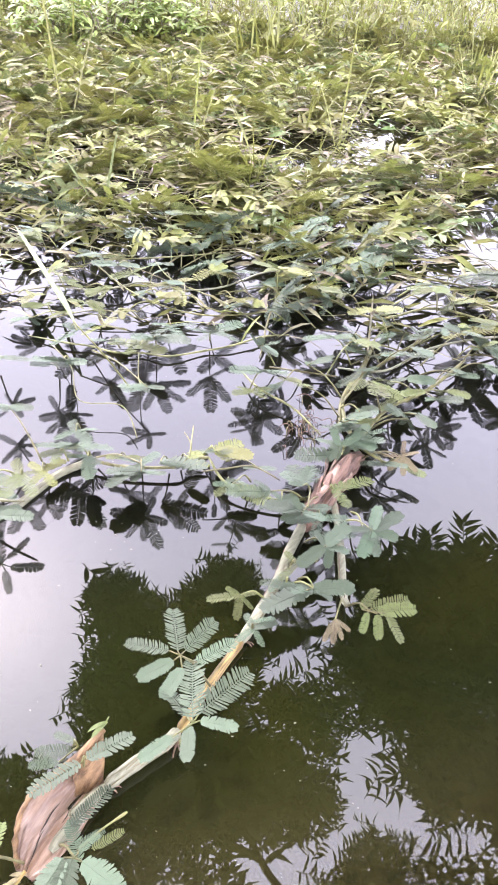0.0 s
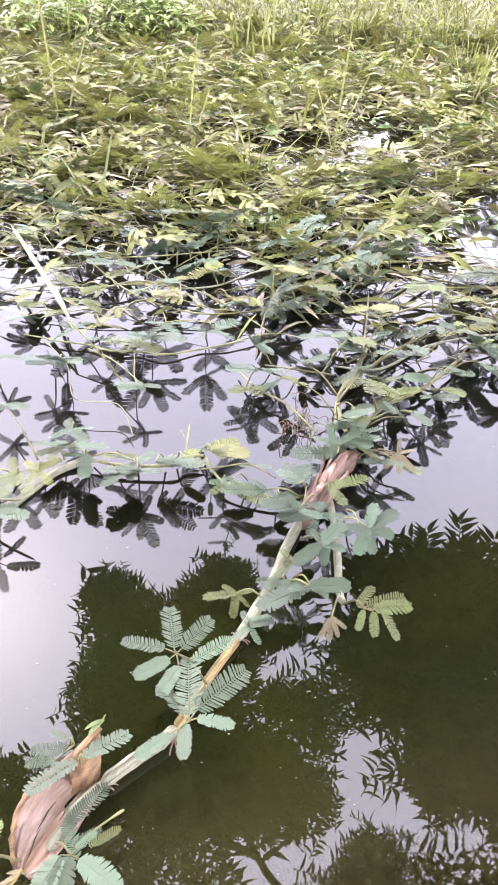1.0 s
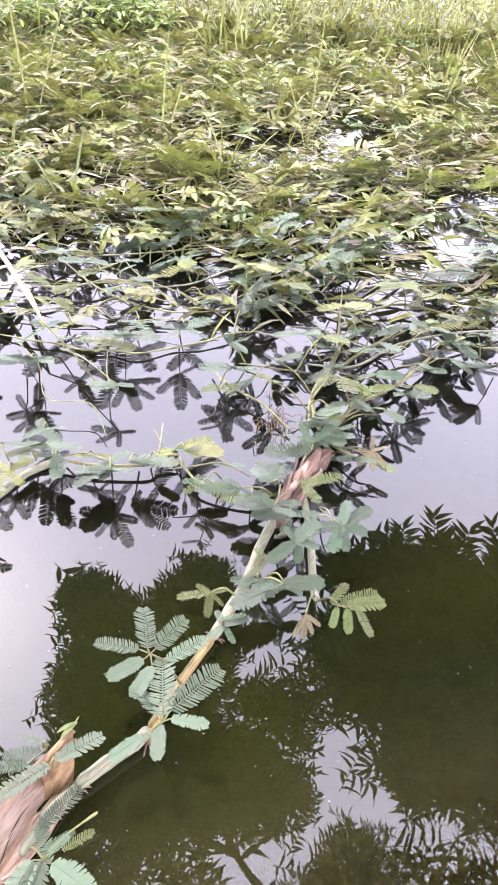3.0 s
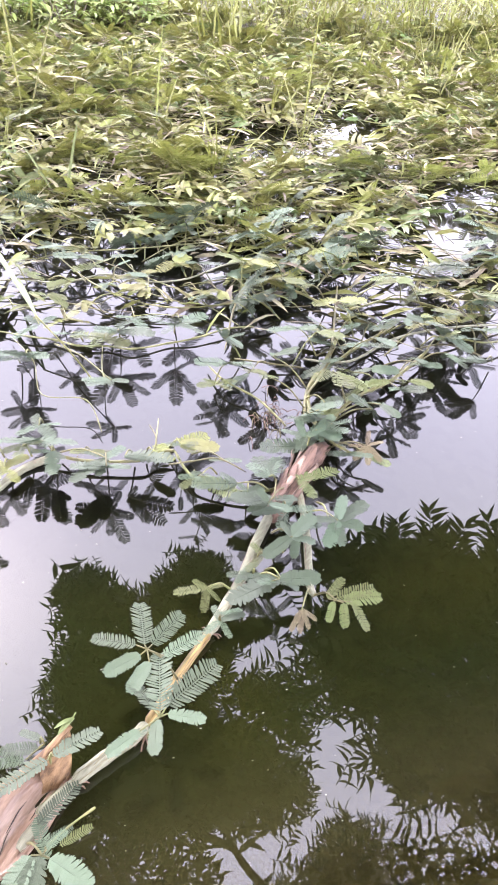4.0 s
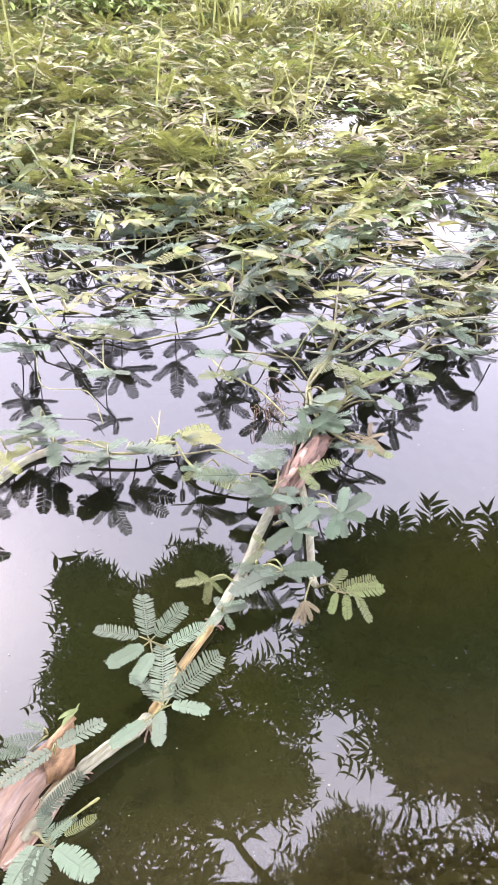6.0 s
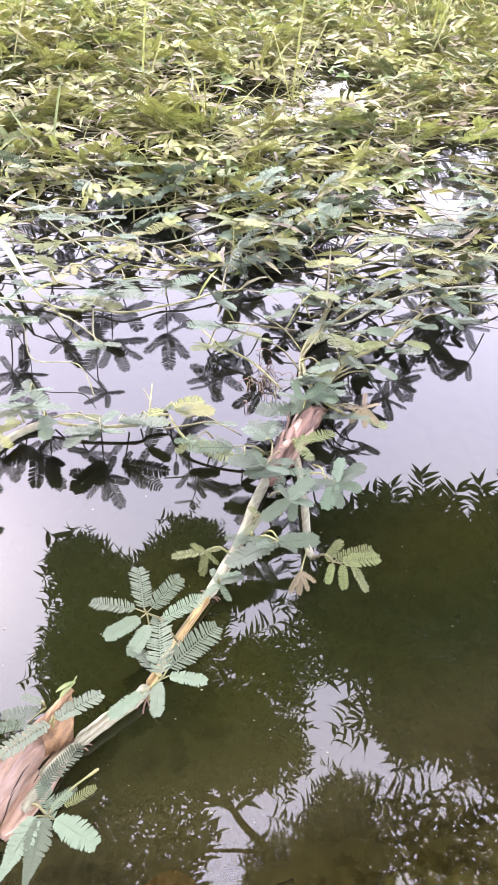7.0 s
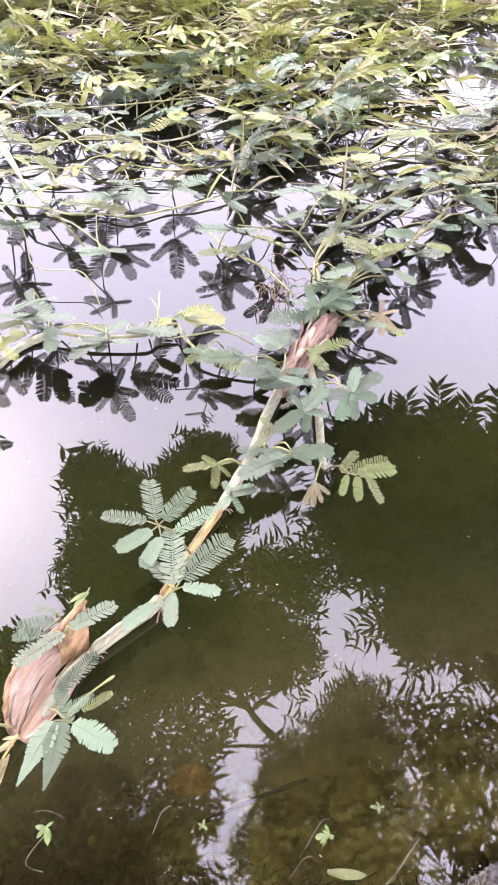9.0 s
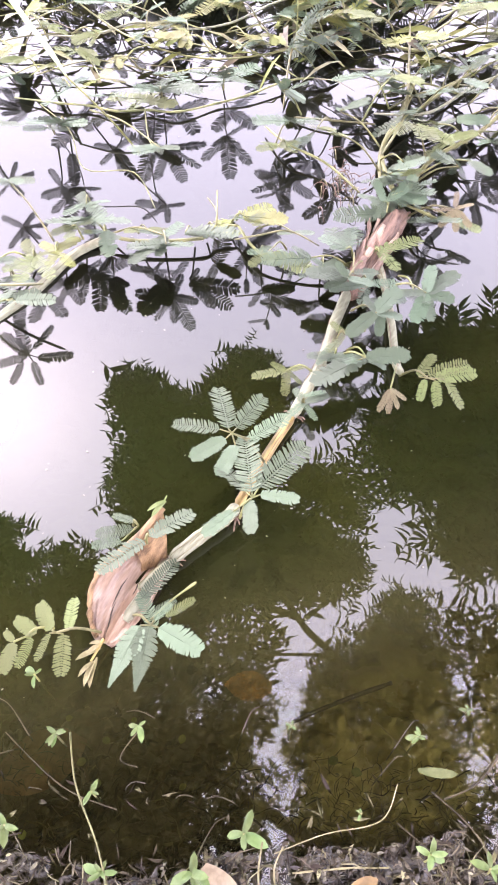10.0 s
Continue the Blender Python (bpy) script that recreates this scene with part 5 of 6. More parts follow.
soup = Soup()
for _ in range(4200):  # leafy creepers climb the foot of the bank
    y = 3.5 + 2.4 * under_rng.random() ** 1.3
    x = under_rng.uniform(-1, 1) * (0.5 + 0.4 * y)
    soup.blade(aim((x, y, bed(x, y) + under_rng.uniform(0.02, 0.17)), under_rng.uniform(0, 360), under_rng.uniform(-25, 40), under_rng.uniform(-50, 50)), under_rng.uniform(0.035, 0.085), under_rng.uniform(0.009, 0.02), under_rng.uniform(0.1, 0.5), 0.3, 3)
tagged(new("bank_creepers", soup.mesh("bank_creepers", GRASS)), "leafy yellow-green creepers among the grass of the far bank", "water plant", kind="stuff")

# ---- grass ----
grass_rng = random.Random(8)


def grass_soup(soup, x, y, z, height, count, spread_r, width=0.006, droop=0.6):
    for _ in range(count):
        a = grass_rng.uniform(0, 360)
        h = height * grass_rng.uniform(0.55, 1.15)
        p = Vector((x + grass_rng.gauss(0, spread_r), y + grass_rng.gauss(0, spread_r), z))
        soup.blade(aim(p, a, grass_rng.uniform(45, 88), grass_rng.uniform(-40, 40)), h, width * grass_rng.uniform(0.7, 1.3), droop * grass_rng.random(), 0.3, 4)


soup = Soup()
for k in range(6800):
    y = 3.7 + 5.2 * grass_rng.random() ** 1.5
    x = grass_rng.uniform(-1, 1) * (0.8 + 0.4 * y) if k % 4 else grass_rng.uniform(-7, 7)
    grass_soup(soup, x, y, bed(x, y) - 0.01, 0.2, 3, 0.03)
tagged(new("grass", soup.mesh("grass", GRASS)), "thick light green grass on the far bank", "grass", kind="stuff")
tufts = []
for k in range(4):
    tuft = thing("grass_tuft", "tall arching tuft of light green grass", "grass", "grass tufts of the far bank")
    for j in range(10):
        soup = Soup()
        grass_soup(soup, 0, 0, 0, 0.5, 1, 0.035, 0.009, 0.4)
        part("blade", soup.mesh("blade", GRASS), tuft)
    tufts.append(tuft)
for k in range(38):
    y = grass_rng.uniform(3.2, 5.6)
    x = grass_rng.uniform(-1, 1) * (0.4 + 0.4 * y)
    copy_thing(tufts[k % 4], pose(x, y, bed(x, y) - 0.02, 0, 0, grass_rng.uniform(0, 360)))
for k in range(22):
    y = grass_rng.uniform(1.9, 3.4)
    x = grass_rng.uniform(-1, 1) * (0.2 + 0.38 * y)
    if not open_water(x, y):
        m = pose(x, y, -0.02, 0, 0, grass_rng.uniform(0, 360)) @ Matrix.Scale(grass_rng.uniform(0.3, 0.55), 4)
        copy_thing(tufts[k % 4], m).matrix_basis = m
for tuft in tufts:
    for ob in list(tuft.children) + [tuft]:
        bpy.data.objects.remove(ob)


def lone_grass(base, tips, label, mat=GRASS, width=0.008):
    root = Vector(base)
    p = thing("lone_grass", label, "grass", "lone grasses in the water")
    for tip in tips:
        soup = Soup()
        d = Vector(tip) - root
        ln = d.length
        soup.blade(Matrix.Translation(root) @ d.to_track_quat("X", "Z").to_matrix().to_4x4(), ln, width, 0.1, 0.3, 8)
        part("blade", soup.mesh("blade", mat), p)
    return p


reed = thing("reed", "long pale green reed leaf on a thin bent stalk", "reed")
soup = Soup()
soup.tube(curve_pts([(-0.235, 0.98, -0.01), (-0.3, 1.035, 0.03), (-0.378, 1.101, 0.06)], 5), [0.0016] * 11, 5)
part("stalk", soup.mesh("stalk", LEAF["yellow"]), reed)
for tip, w in (((-0.6, 1.42, 0.12), 0.0105), ((-0.47, 1.28, 0.05), 0.007)):
    soup, d = Soup(), Vector(tip) - Vector((-0.374, 1.098, 0.058))
    soup.blade(Matrix.Translation((-0.374, 1.098, 0.058)) @ d.to_track_quat("X", "Z").to_matrix().to_4x4(), d.length, w, 0.06, 0.3, 8)
    part("blade", soup.mesh("blade", LEAF["fresh"]), reed)
lone_grass((-0.78, 2.35, -0.02), [(-0.9, 2.6, 0.55), (-0.7, 2.5, 0.4), (-0.95, 2.3, 0.35)], "tall thin grass standing in the mat", LEAF["yellow"], 0.006)
lone_grass((0.12, 2.45, -0.02), [(0.13, 2.5, 0.4), (0.2, 2.52, 0.25), (0.05, 2.5, 0.22)], "tall thin grass standing in the mat", LEAF["yellow"], 0.006)
lone_grass((-0.5, 1.75, -0.02), [(-0.48, 1.85, 0.2), (-0.6, 1.8, 0.15)], "pale grass stalk standing in the mat", LEAF["olive"], 0.007)
lone_grass((-0.35, 2.3, -0.02), [(-0.34, 2.35, 0.35), (-0.3, 2.4, 0.2)], "tall thin grass standing in the mat", LEAF["yellow"], 0.006)
lone_grass((0.62, 2.9, -0.02), [(0.72, 3.0, 0.35), (0.55, 2.95, 0.3), (0.66, 2.9, 0.42)], "tall thin grass standing in the mat", LEAF["yellow"], 0.006)

# leafy bush on the far bank
bush = thing("bush", "bright green leafy bush on the far bank", "bush")
for k, (x, y, z, r) in enumerate(((-1.0, 3.75, 0.14, 0.22), (-0.72, 3.85, 0.12, 0.18), (-1.28, 3.7, 0.12, 0.2), (-0.9, 4.05, 0.2, 0.24))):
    soup, rng = Soup(), random.Random(k + 60)
    for _ in range(420):
        d = Vector((rng.gauss(0, 1), rng.gauss(0, 1), rng.gauss(0, 0.7))).normalized() * r * rng.uniform(0.5, 1)
        soup.blade(aim(Vector((x, y, z)) + d, rng.uniform(0, 360), rng.uniform(-20, 40), rng.uniform(-30, 30)), 0.06, 0.017, 0.3, 0.2, 3)
    part("foliage", soup.mesh("foliage", BUSH), bush)
    soup = Soup()
    for j in range(7):
        a = j * 0.9
        soup.tube([Vector((x, y, -0.05)), Vector((x + 0.5 * r * math.cos(a), y + 0.5 * r * math.sin(a), z + 0.2 * r))], [0.006, 0.002], 5)
    part("branch", soup.mesh("branch", BARK), bush)


# ---- trees on the near bank that reach out over the pond ----
def inside(poly, x, y):
    hit = False
    for (x0, y0), (x1, y1) in zip(poly, poly[1:] + poly[:1]):
        if (y0 > y) != (y1 > y) and x < (x1 - x0) * (y - y0) / (y1 - y0) + x0:
            hit = not hit
    return hit


def clockwise(poly):
    return sum((x1 - x0) * (y1 + y0) for (x0, y0), (x1, y1) in zip(poly, poly[1:] + poly[:1])) > 0


def tree(label, k, girth, trunk, limbs, crowns, leaf_len, leaf_w, seed, droop=0.3, shoots=(), inner=1.5, shoot_leaf=1.15, gaps=(), rim_leaf=0.68):
    """limbs and crowns (outline in plan, height, depth, sprays) are laid out for a tall tree and shrunk by k about a point under the bank."""

    def shrunk(v):
        return [Vector((p[0] * k, p[1] * k, (p[2] + 0.7) * k - 0.7)) for p in v]

    rng = random.Random(seed)
    t = thing("tree", label, "tree", "trees overhanging the pond")
    soup = Soup()
    line = curve_pts(trunk, 8)
    soup.tube(line, [girth * (1 - 0.62 * i / len(line)) * (1.35 if i < 2 else 1) * (1 + 0.08 * noise.noise((i * 0.7, seed, 0))) for i in range(len(line))], 12)
    part("trunk", soup.mesh("trunk", BARK), t, None, "grey-brown bark")
    for pts, r in limbs:
        soup = Soup()
        line = curve_pts(shrunk(pts), 6)
        soup.tube(line, [r * k * (1 - 0.7 * i / len(line)) for i in range(len(line))], 8)
        part("limb", soup.mesh("limb", BARK), t)
    for poly, height, depth, sprays in crowns:
        soup, twigs = Soup(), Soup()
        xs, ys = [p[0] for p in poly], [p[1] for p in poly]
        cx, cy = sum(xs) / len(xs), sum(ys) / len(ys)
        made, rim = 0, []
        for (x0, y0), (x1, y1) in zip(poly, poly[1:] + poly[:1]):
            for _ in range(int(30 * math.hypot(x1 - x0, y1 - y0)) + 1):
                q = rng.random()
                rim.append((x0 + (x1 - x0) * q, y0 + (y1 - y0) * q, math.degrees(math.atan2(y1 - y0, x1 - x0)) + (90 if not clockwise(poly) else -90)))
        rim = rim if sprays > 150 else []
        while made < sprays + len(rim):
            edge = rim[made] if made < len(rim) else None
            x, y = edge[:2] if edge else (rng.uniform(min(xs), max(xs)), rng.uniform(min(ys), max(ys)))
            if not edge and not inside(poly, x, y):
                continue
            made += 1
            if not edge and any(math.hypot(x - gx, y - gy) < r for gx, gy, r in gaps):
                continue
            off_edge = not edge and all(inside(poly, x + dx, y + dy) for dx, dy in ((0.28, 0), (-0.28, 0), (0, 0.28), (0, -0.28)))
            z = height + rng.uniform(-depth, depth)
            f = (z + 0.7) / (height + 0.7)
            p = Vector((x * f, y * f, z))
            size = leaf_len * (inner if off_edge else rim_leaf if edge else 1.0)
            ln = size * rng.uniform(1.6, 2.8)
            az = rng.uniform(0, 360) if off_edge else math.degrees(math.atan2(y - cy, x - cx)) + rng.gauss(0, 55)
            if edge:
                az = edge[2] + 180 + rng.gauss(0, 58)
                p += Vector((math.cos(radians(az)), math.sin(radians(az)), 0)) * leaf_len * rng.choice((-1.1, -0.8, -0.5, -0.2, 0.1))
            elif not off_edge:  # leaf tips end at the crown's outline
                reach = leaf_len * 0.9
                if not inside(poly, x + math.cos(radians(az)) * reach, y + math.sin(radians(az)) * reach):
                    p -= Vector((math.cos(radians(az)), math.sin(radians(az)), 0)) * reach
            axis = aim(p, az, rng.uniform(-40, 15))
            twigs.tube([axis @ Vector((-ln, 0, 0)), axis @ Vector((0, 0, 0))], [0.005, 0.0015], 3, False)
            count = 9 if off_edge else 11
            for n in range(count):
                s = n / (count - 1)
                side = 1 if n % 2 else -1
                out = 0 if n == count - 1 else side * rng.uniform(28, 62)
                m = axis @ aim((-ln * (1 - s) * 0.9, 0, 0), out, rng.uniform(-35, 20), rng.uniform(-45, 45))
                l1, w1 = size * rng.uniform(0.65, 1.1) * (1 - 0.25 * s), leaf_w * size / leaf_len * rng.uniform(0.85, 1.25) * (1 if off_edge else 0.8)
                base, bend = len(soup.v), side * rng.uniform(0.3, 0.85)
                for q, w in ((0.0, 0.15), (0.3, 0.95), (0.68, 0.85)):
                    bow, sink = bend * l1 * q * q, -droop * l1 * q * q
                    soup.v += [m @ Vector((l1 * q, bow - w * w1 / 2, sink)), m @ Vector((l1 * q, bow + w * w1 / 2, sink))]
                soup.v.append(m @ Vector((l1, bend * l1, -droop * l1)))
                soup.f += [(base, base + 1, base + 3, base + 2), (base + 2, base + 3, base + 5, base + 4), (base + 4, base + 5, base + 6)]
        for x, y, az, ln in shoots if poly is crowns[0][0] else ():  # long shoots of larger curved leaves
            axis = aim((x, y, height + rng.uniform(-0.1, 0.1)), az, rng.uniform(-12, 8))
            twigs.tube([axis @ Vector((-0.3, 0, 0)), axis @ Vector((ln, 0, 0))], [0.009, 0.003], 4, False)
            for n in range(21):
                q, side = ((n // 2) / 10) ** 0.8, 1 if n % 2 else -1
                l1 = shoot_leaf * leaf_len * (1 - 0.3 * q) * rng.uniform(0.85, 1.12)
                m = axis @ aim((ln * q - rng.uniform(0, 0.04), 0, 0), rng.uniform(-18, 18) if n == 20 else side * rng.uniform(30, 66), rng.uniform(-25, 15), rng.uniform(-30, 30))
                base, bend = len(soup.v), side * rng.uniform(0.15, 0.45)
                for t1, w in ((0.0, 0.1), (0.2, 0.8), (0.45, 0.92), (0.75, 0.5)):
                    soup.v += [m @ Vector((l1 * t1, bend * l1 * t1 * t1 + e * w * 0.44 * shoot_leaf * leaf_w, -0.25 * l1 * t1 * t1)) for e in (-1, 1)]
                soup.v.append(m @ Vector((l1, bend * l1, -0.25 * l1)))
                soup.f += [(base + 2 * b, base + 2 * b + 1, base + 2 * b + 3, base + 2 * b + 2) for b in range(3)] + [(base + 6, base + 7, base + 8)]
        soup.v, twigs.v = shrunk(soup.v), shrunk(twigs.v)
        crown = part("crown", soup.mesh("crown", CROWN), t, None, "dense dark green narrow leaves")
        part("twigs", twigs.mesh("twigs", BARK), crown)
    return t


leafy_tree = tree("young tree with dense crown of small narrow leaves over pond", 0.40, 0.045, [(0.5, -0.75, -0.05), (0.52, -0.6, 0.6), (0.45, -0.2, 0.98), (0.32, 0.04, 1.1)],
     [([(0.8, 0.1, 3.8), (0.62, 1.0, 4.3), (0.5, 1.55, 4.45), (0.21, 1.88, 4.5), (-0.3, 2.8, 4.6)], 0.05), ([(0.46, 1.59, 4.45), (0.2, 1.6, 4.5), (-0.3, 1.56, 4.5)], 0.018), ([(0.21, 1.88, 4.5), (-0.4, 2.2, 4.6), (-1.0, 3.2, 4.7)], 0.03), ([(0.8, 0.1, 3.8), (-0.1, 0.6, 4.2), (-1.0, 1.0, 4.5)], 0.05)],
     [([(-1.56, 3.8), (-1.58, 4.03), (-1.48, 4.2), (-1.24, 4.22), (-1.13, 4.02), (-0.97, 3.95), (-0.78, 3.74), (-0.62, 4.15), (-0.47, 4.45), (-0.28, 4.55), (-0.08, 4.45), (0.0, 4.1), (0.03, 3.8), (0.06, 3.6), (0.1, 3.4), (-0.04, 3.2), (-0.12, 2.95), (0.05, 2.8), (0.25, 2.7), (0.42, 2.62), (0.58, 2.52), (0.7, 2.42), (0.78, 2.34), (0.76, 2.22), (0.62, 2.1), (0.46, 2.05), (0.31, 1.96), (0.1, 1.95), (-0.3, 1.8), (-1.1, 1.85), (-1.24, 2.3), (-1.24, 2.8), (-1.36, 2.87), (-1.46, 3.02), (-1.35, 3.35), (-1.36, 3.6)], 4.5, 0.25, 1150),
      ([(-0.02, 3.4), (0.17, 3.28), (0.29, 3.38), (0.53, 3.34), (0.72, 3.17), (0.96, 2.96), (0.92, 2.77), (0.88, 2.6), (0.86, 2.4), (0.7, 2.5), (0.34, 2.75), (-0.06, 2.95)], 4.5, 0.2, 70),
      # the next outline is stretched back behind the bank, unseen, to shade it
      ([(-2.4, 1.8), (-1.2, 2.0), (-0.4, 1.85), (-0.48, 1.45), (-0.42, 1.2), (-0.4, 0.6), (-0.4, -0.2), (0.6, -2.2), (-1.2, -3.2), (-2.4, -0.4)], 4.5, 0.35, 2500), ([(-0.6, 1.95), (0.1, 1.9), (0.06, 1.7), (-0.04, 1.5), (-0.1, 1.3), (0.0, 1.04), (-0.03, 0.2), (-0.5, 0.1)], 4.5, 0.3, 150)], 0.12, 0.038, 3, 0.4,
     [(-1.45, 3.95, 120, 0.1), (-1.35, 4.0, 95, 0.1), (-1.22, 3.98, 70, 0.1), (-1.1, 3.8, 70, 0.1), (-0.93, 3.75, 60, 0.1), (-0.62, 4.0, 110, 0.1), (-0.48, 4.22, 105, 0.1), (-0.38, 4.3, 95, 0.1), (-0.25, 4.35, 80, 0.1), (-0.15, 4.25, 60, 0.1), (-0.08, 4.1, 50, 0.1),
      (-1.3, 3.8, 130, 0.05), (-1.12, 3.6, 140, 0.05), (-1.1, 3.35, 130, 0.05), (-1.16, 3.12, 110, 0.16), (-1.22, 2.98, 135, 0.12), (-1.2, 2.9, 165, 0.12)], 1.5, 0.85,
     [(-0.76, 1.88, 0.18), (-0.5, 1.69, 0.14), (-0.42, 1.37, 0.13), (-0.81, 1.23, 0.15)])
soup = Soup()  # one broad withered leaf on a bare twig below the crown
soup.tube(curve_pts([(-0.06, 0.27, 1.28), (-0.05, 0.32, 1.16), (-0.01, 0.4, 1.03), (0.006, 0.436, 0.955)], 4), [0.005 - 0.0003 * i for i in range(13)], 5)
bare_twig = part("bare_twig", soup.mesh("bare_twig", BARK), leafy_tree, None, "thin bare twig below the crown")
soup = Soup()
soup.blade(aim((0.008, 0.436, 0.955), 182, -3, 8), 0.108, 0.066, 0.04, 0.12, 8, 0.2)
part("withered_leaf", soup.mesh("withered_leaf", WITHERED), bare_twig, None, "broad withered orange leaf")
tree("young tree with long drooping leaves over the pond", 0.33, 0.04, [(1.25, -0.35, -0.05), (1.2, -0.1, 0.35), (1.1, 0.15, 0.6), (0.957, 0.396, 0.785)],
     [([(2.9, 1.2, 3.8), (2.5, 2.4, 4.3), (2.0, 3.8, 4.5), (1.6, 4.7, 4.5)], 0.06), ([(2.7, 1.8, 4.0), (3.2, 3.0, 4.4), (3.2, 4.2, 4.5)], 0.05), ([(2.5, 2.4, 4.3), (1.8, 2.6, 4.5), (1.3, 3.0, 4.5)], 0.03)],
     [([(0.72, 3.45), (0.8, 3.85), (0.9, 4.15), (1.0, 4.35), (1.15, 4.5), (1.6, 4.5), (2.0, 4.48), (2.8, 4.58), (3.6, 4.6), (4.2, 4.0), (4.0, 2.0), (3.2, 0.3), (3.0, 0.4), (2.9, 1.2), (2.75, 1.7), (2.35, 2.1), (1.98, 2.27), (1.7, 2.33), (1.46, 2.33), (1.4, 2.45), (1.29, 2.7), (1.15, 2.95), (0.92, 3.3), (0.66, 3.5)], 4.5, 0.25, 1500),
      ([(1.22, 2.0), (1.35, 2.3), (1.8, 2.1), (2.6, 1.9), (2.8, 1.0), (3.0, 0.2), (1.5, 0.2), (1.4, 0.9), (1.35, 1.5), (1.3, 1.8)], 4.5, 0.3, 150)], 0.18, 0.044, 4, 0.5,
     [(0.98 + 0.06 * j, 4.46 + 0.08 * math.sin(j * 2.4), 90 + 30 * math.sin(j * 4.1), 0.2 + 0.1 * math.sin(j * 1.7)) for j in range(46)]
     + [(1.14, 4.4, 95, 0.30), (1.27, 4.5, 82, 0.40), (1.48, 4.55, 88, 0.60), (1.62, 4.6, 100, 0.42), (1.7, 4.6, 84, 0.66), (1.92, 4.6, 70, 0.42), (2.0, 4.65, 82, 0.74), (2.12, 4.6, 60, 0.62), (2.25, 4.65, 110, 0.42), (2.62, 4.7, 62, 0.59), (2.72, 4.7, 85, 0.77), (2.95, 4.7, 80, 0.76), (3.2, 4.6, 100, 0.67)], 1.1, 1.5, rim_leaf=0.9)
tree("slender young tree with a rounded crown over the bank", 0.44, 0.04, [(0.8, -0.8, -0.05), (0.8, -0.65, 0.7), (0.68, -0.25, 1.1), (0.528, 0.132, 1.324)],
     [([(1.2, 0.3, 3.9), (1.0, 1.0, 4.3), (0.9, 1.6, 4.5)], 0.04), ([(1.2, 0.3, 3.9), (0.7, 0.5, 4.2), (0.4, 0.8, 4.4)], 0.03)],
     # rear half of this outline is added out of view, for shade on the bank
     [([(0.28, 1.4), (0.4, 1.6), (0.6, 1.76), (0.78, 1.92), (0.86, 2.1), (1.02, 2.17), (1.18, 2.06), (1.26, 1.9), (1.26, 1.6), (1.35, 1.3), (1.45, 0.6), (1.6, -2.5), (0.6, -2.2), (0.2, -0.2), (0.18, 0.6), (0.2, 1.05)], 4.5, 0.22, 1500)], 0.1, 0.026, 5, 0.4)
tree("young tree with a dark leafy crown over the bank", 0.33, 0.04, [(-1.1, -0.5, -0.05), (-1.1, -0.4, 0.4), (-1.0, 0.0, 0.65), (-0.891, 0.297, 0.818)],
     [([(-2.7, 0.9, 3.9), (-2.4, 1.5, 4.3), (-2.1, 2.1, 4.5)], 0.04), ([(-2.7, 0.9, 3.9), (-3.2, 1.6, 4.4)], 0.03)],
     [([(-2.3, 2.62), (-2.1, 2.54), (-1.93, 2.28), (-1.75, 2.32), (-1.52, 2.4), (-1.41, 2.23), (-1.2, 2.15), (-1.3, 1.2), (-4.0, 0.6), (-4.5, 1.8), (-3.5, 2.6), (-2.7, 2.5)], 4.5, 0.3, 1100)], 0.1, 0.036, 6, 0.4)


# ---- near bank: seedlings, litter, stalks ----
bank_rng = random.Random(77)
SEED_LEAF = []
for k in range(3):
    soup = Soup()
    soup.blade(Matrix(), 0.0115, 0.0042 + 0.0007 * k, 0.3 + 0.15 * k, 0.5, 6, 0.6)
    SEED_LEAF.append(soup.mesh("leaf", LEAF["fresh"]))


def seedling(x, y, height, leaves, size, lean_x=0.0, lean_y=0.0):
    p = thing("seedling", "small bright green seedling sprouting at the muddy water edge", "seedling", "seedlings at the water edge")
    z0 = min(bed(x, y), 0.0) - 0.004 if bed(x, y) < 0 else bed(x, y) - 0.004
    top = Vector((x + lean_x, y + lean_y, max(z0, 0) + height))
    soup = Soup()
    soup.tube(curve_pts([(x, y, z0), (x + lean_x * 0.3, y + lean_y * 0.3, z0 + height * 0.6), top], 4), [0.0009] * 9, 5)
    part("stem", soup.mesh("stem", STEM_GREEN), p)
    a0 = bank_rng.uniform(0, 360)
    for k in range(leaves + 1):
        part("leaf", bank_rng.choice(SEED_LEAF), p, aim(top + Vector((0, 0, 0.003 * (k // 2) - 0.004)), a0 + (k % 2) * 180 + (k // 2) * 90 + bank_rng.uniform(-38, 38), bank_rng.uniform(-5, 45) + 9 * (k // 2), bank_rng.uniform(-20, 20)) @ Matrix.Scale(size * bank_rng.uniform(0.5, 1.1) * (1 - 0.18 * (k // 2)), 4))


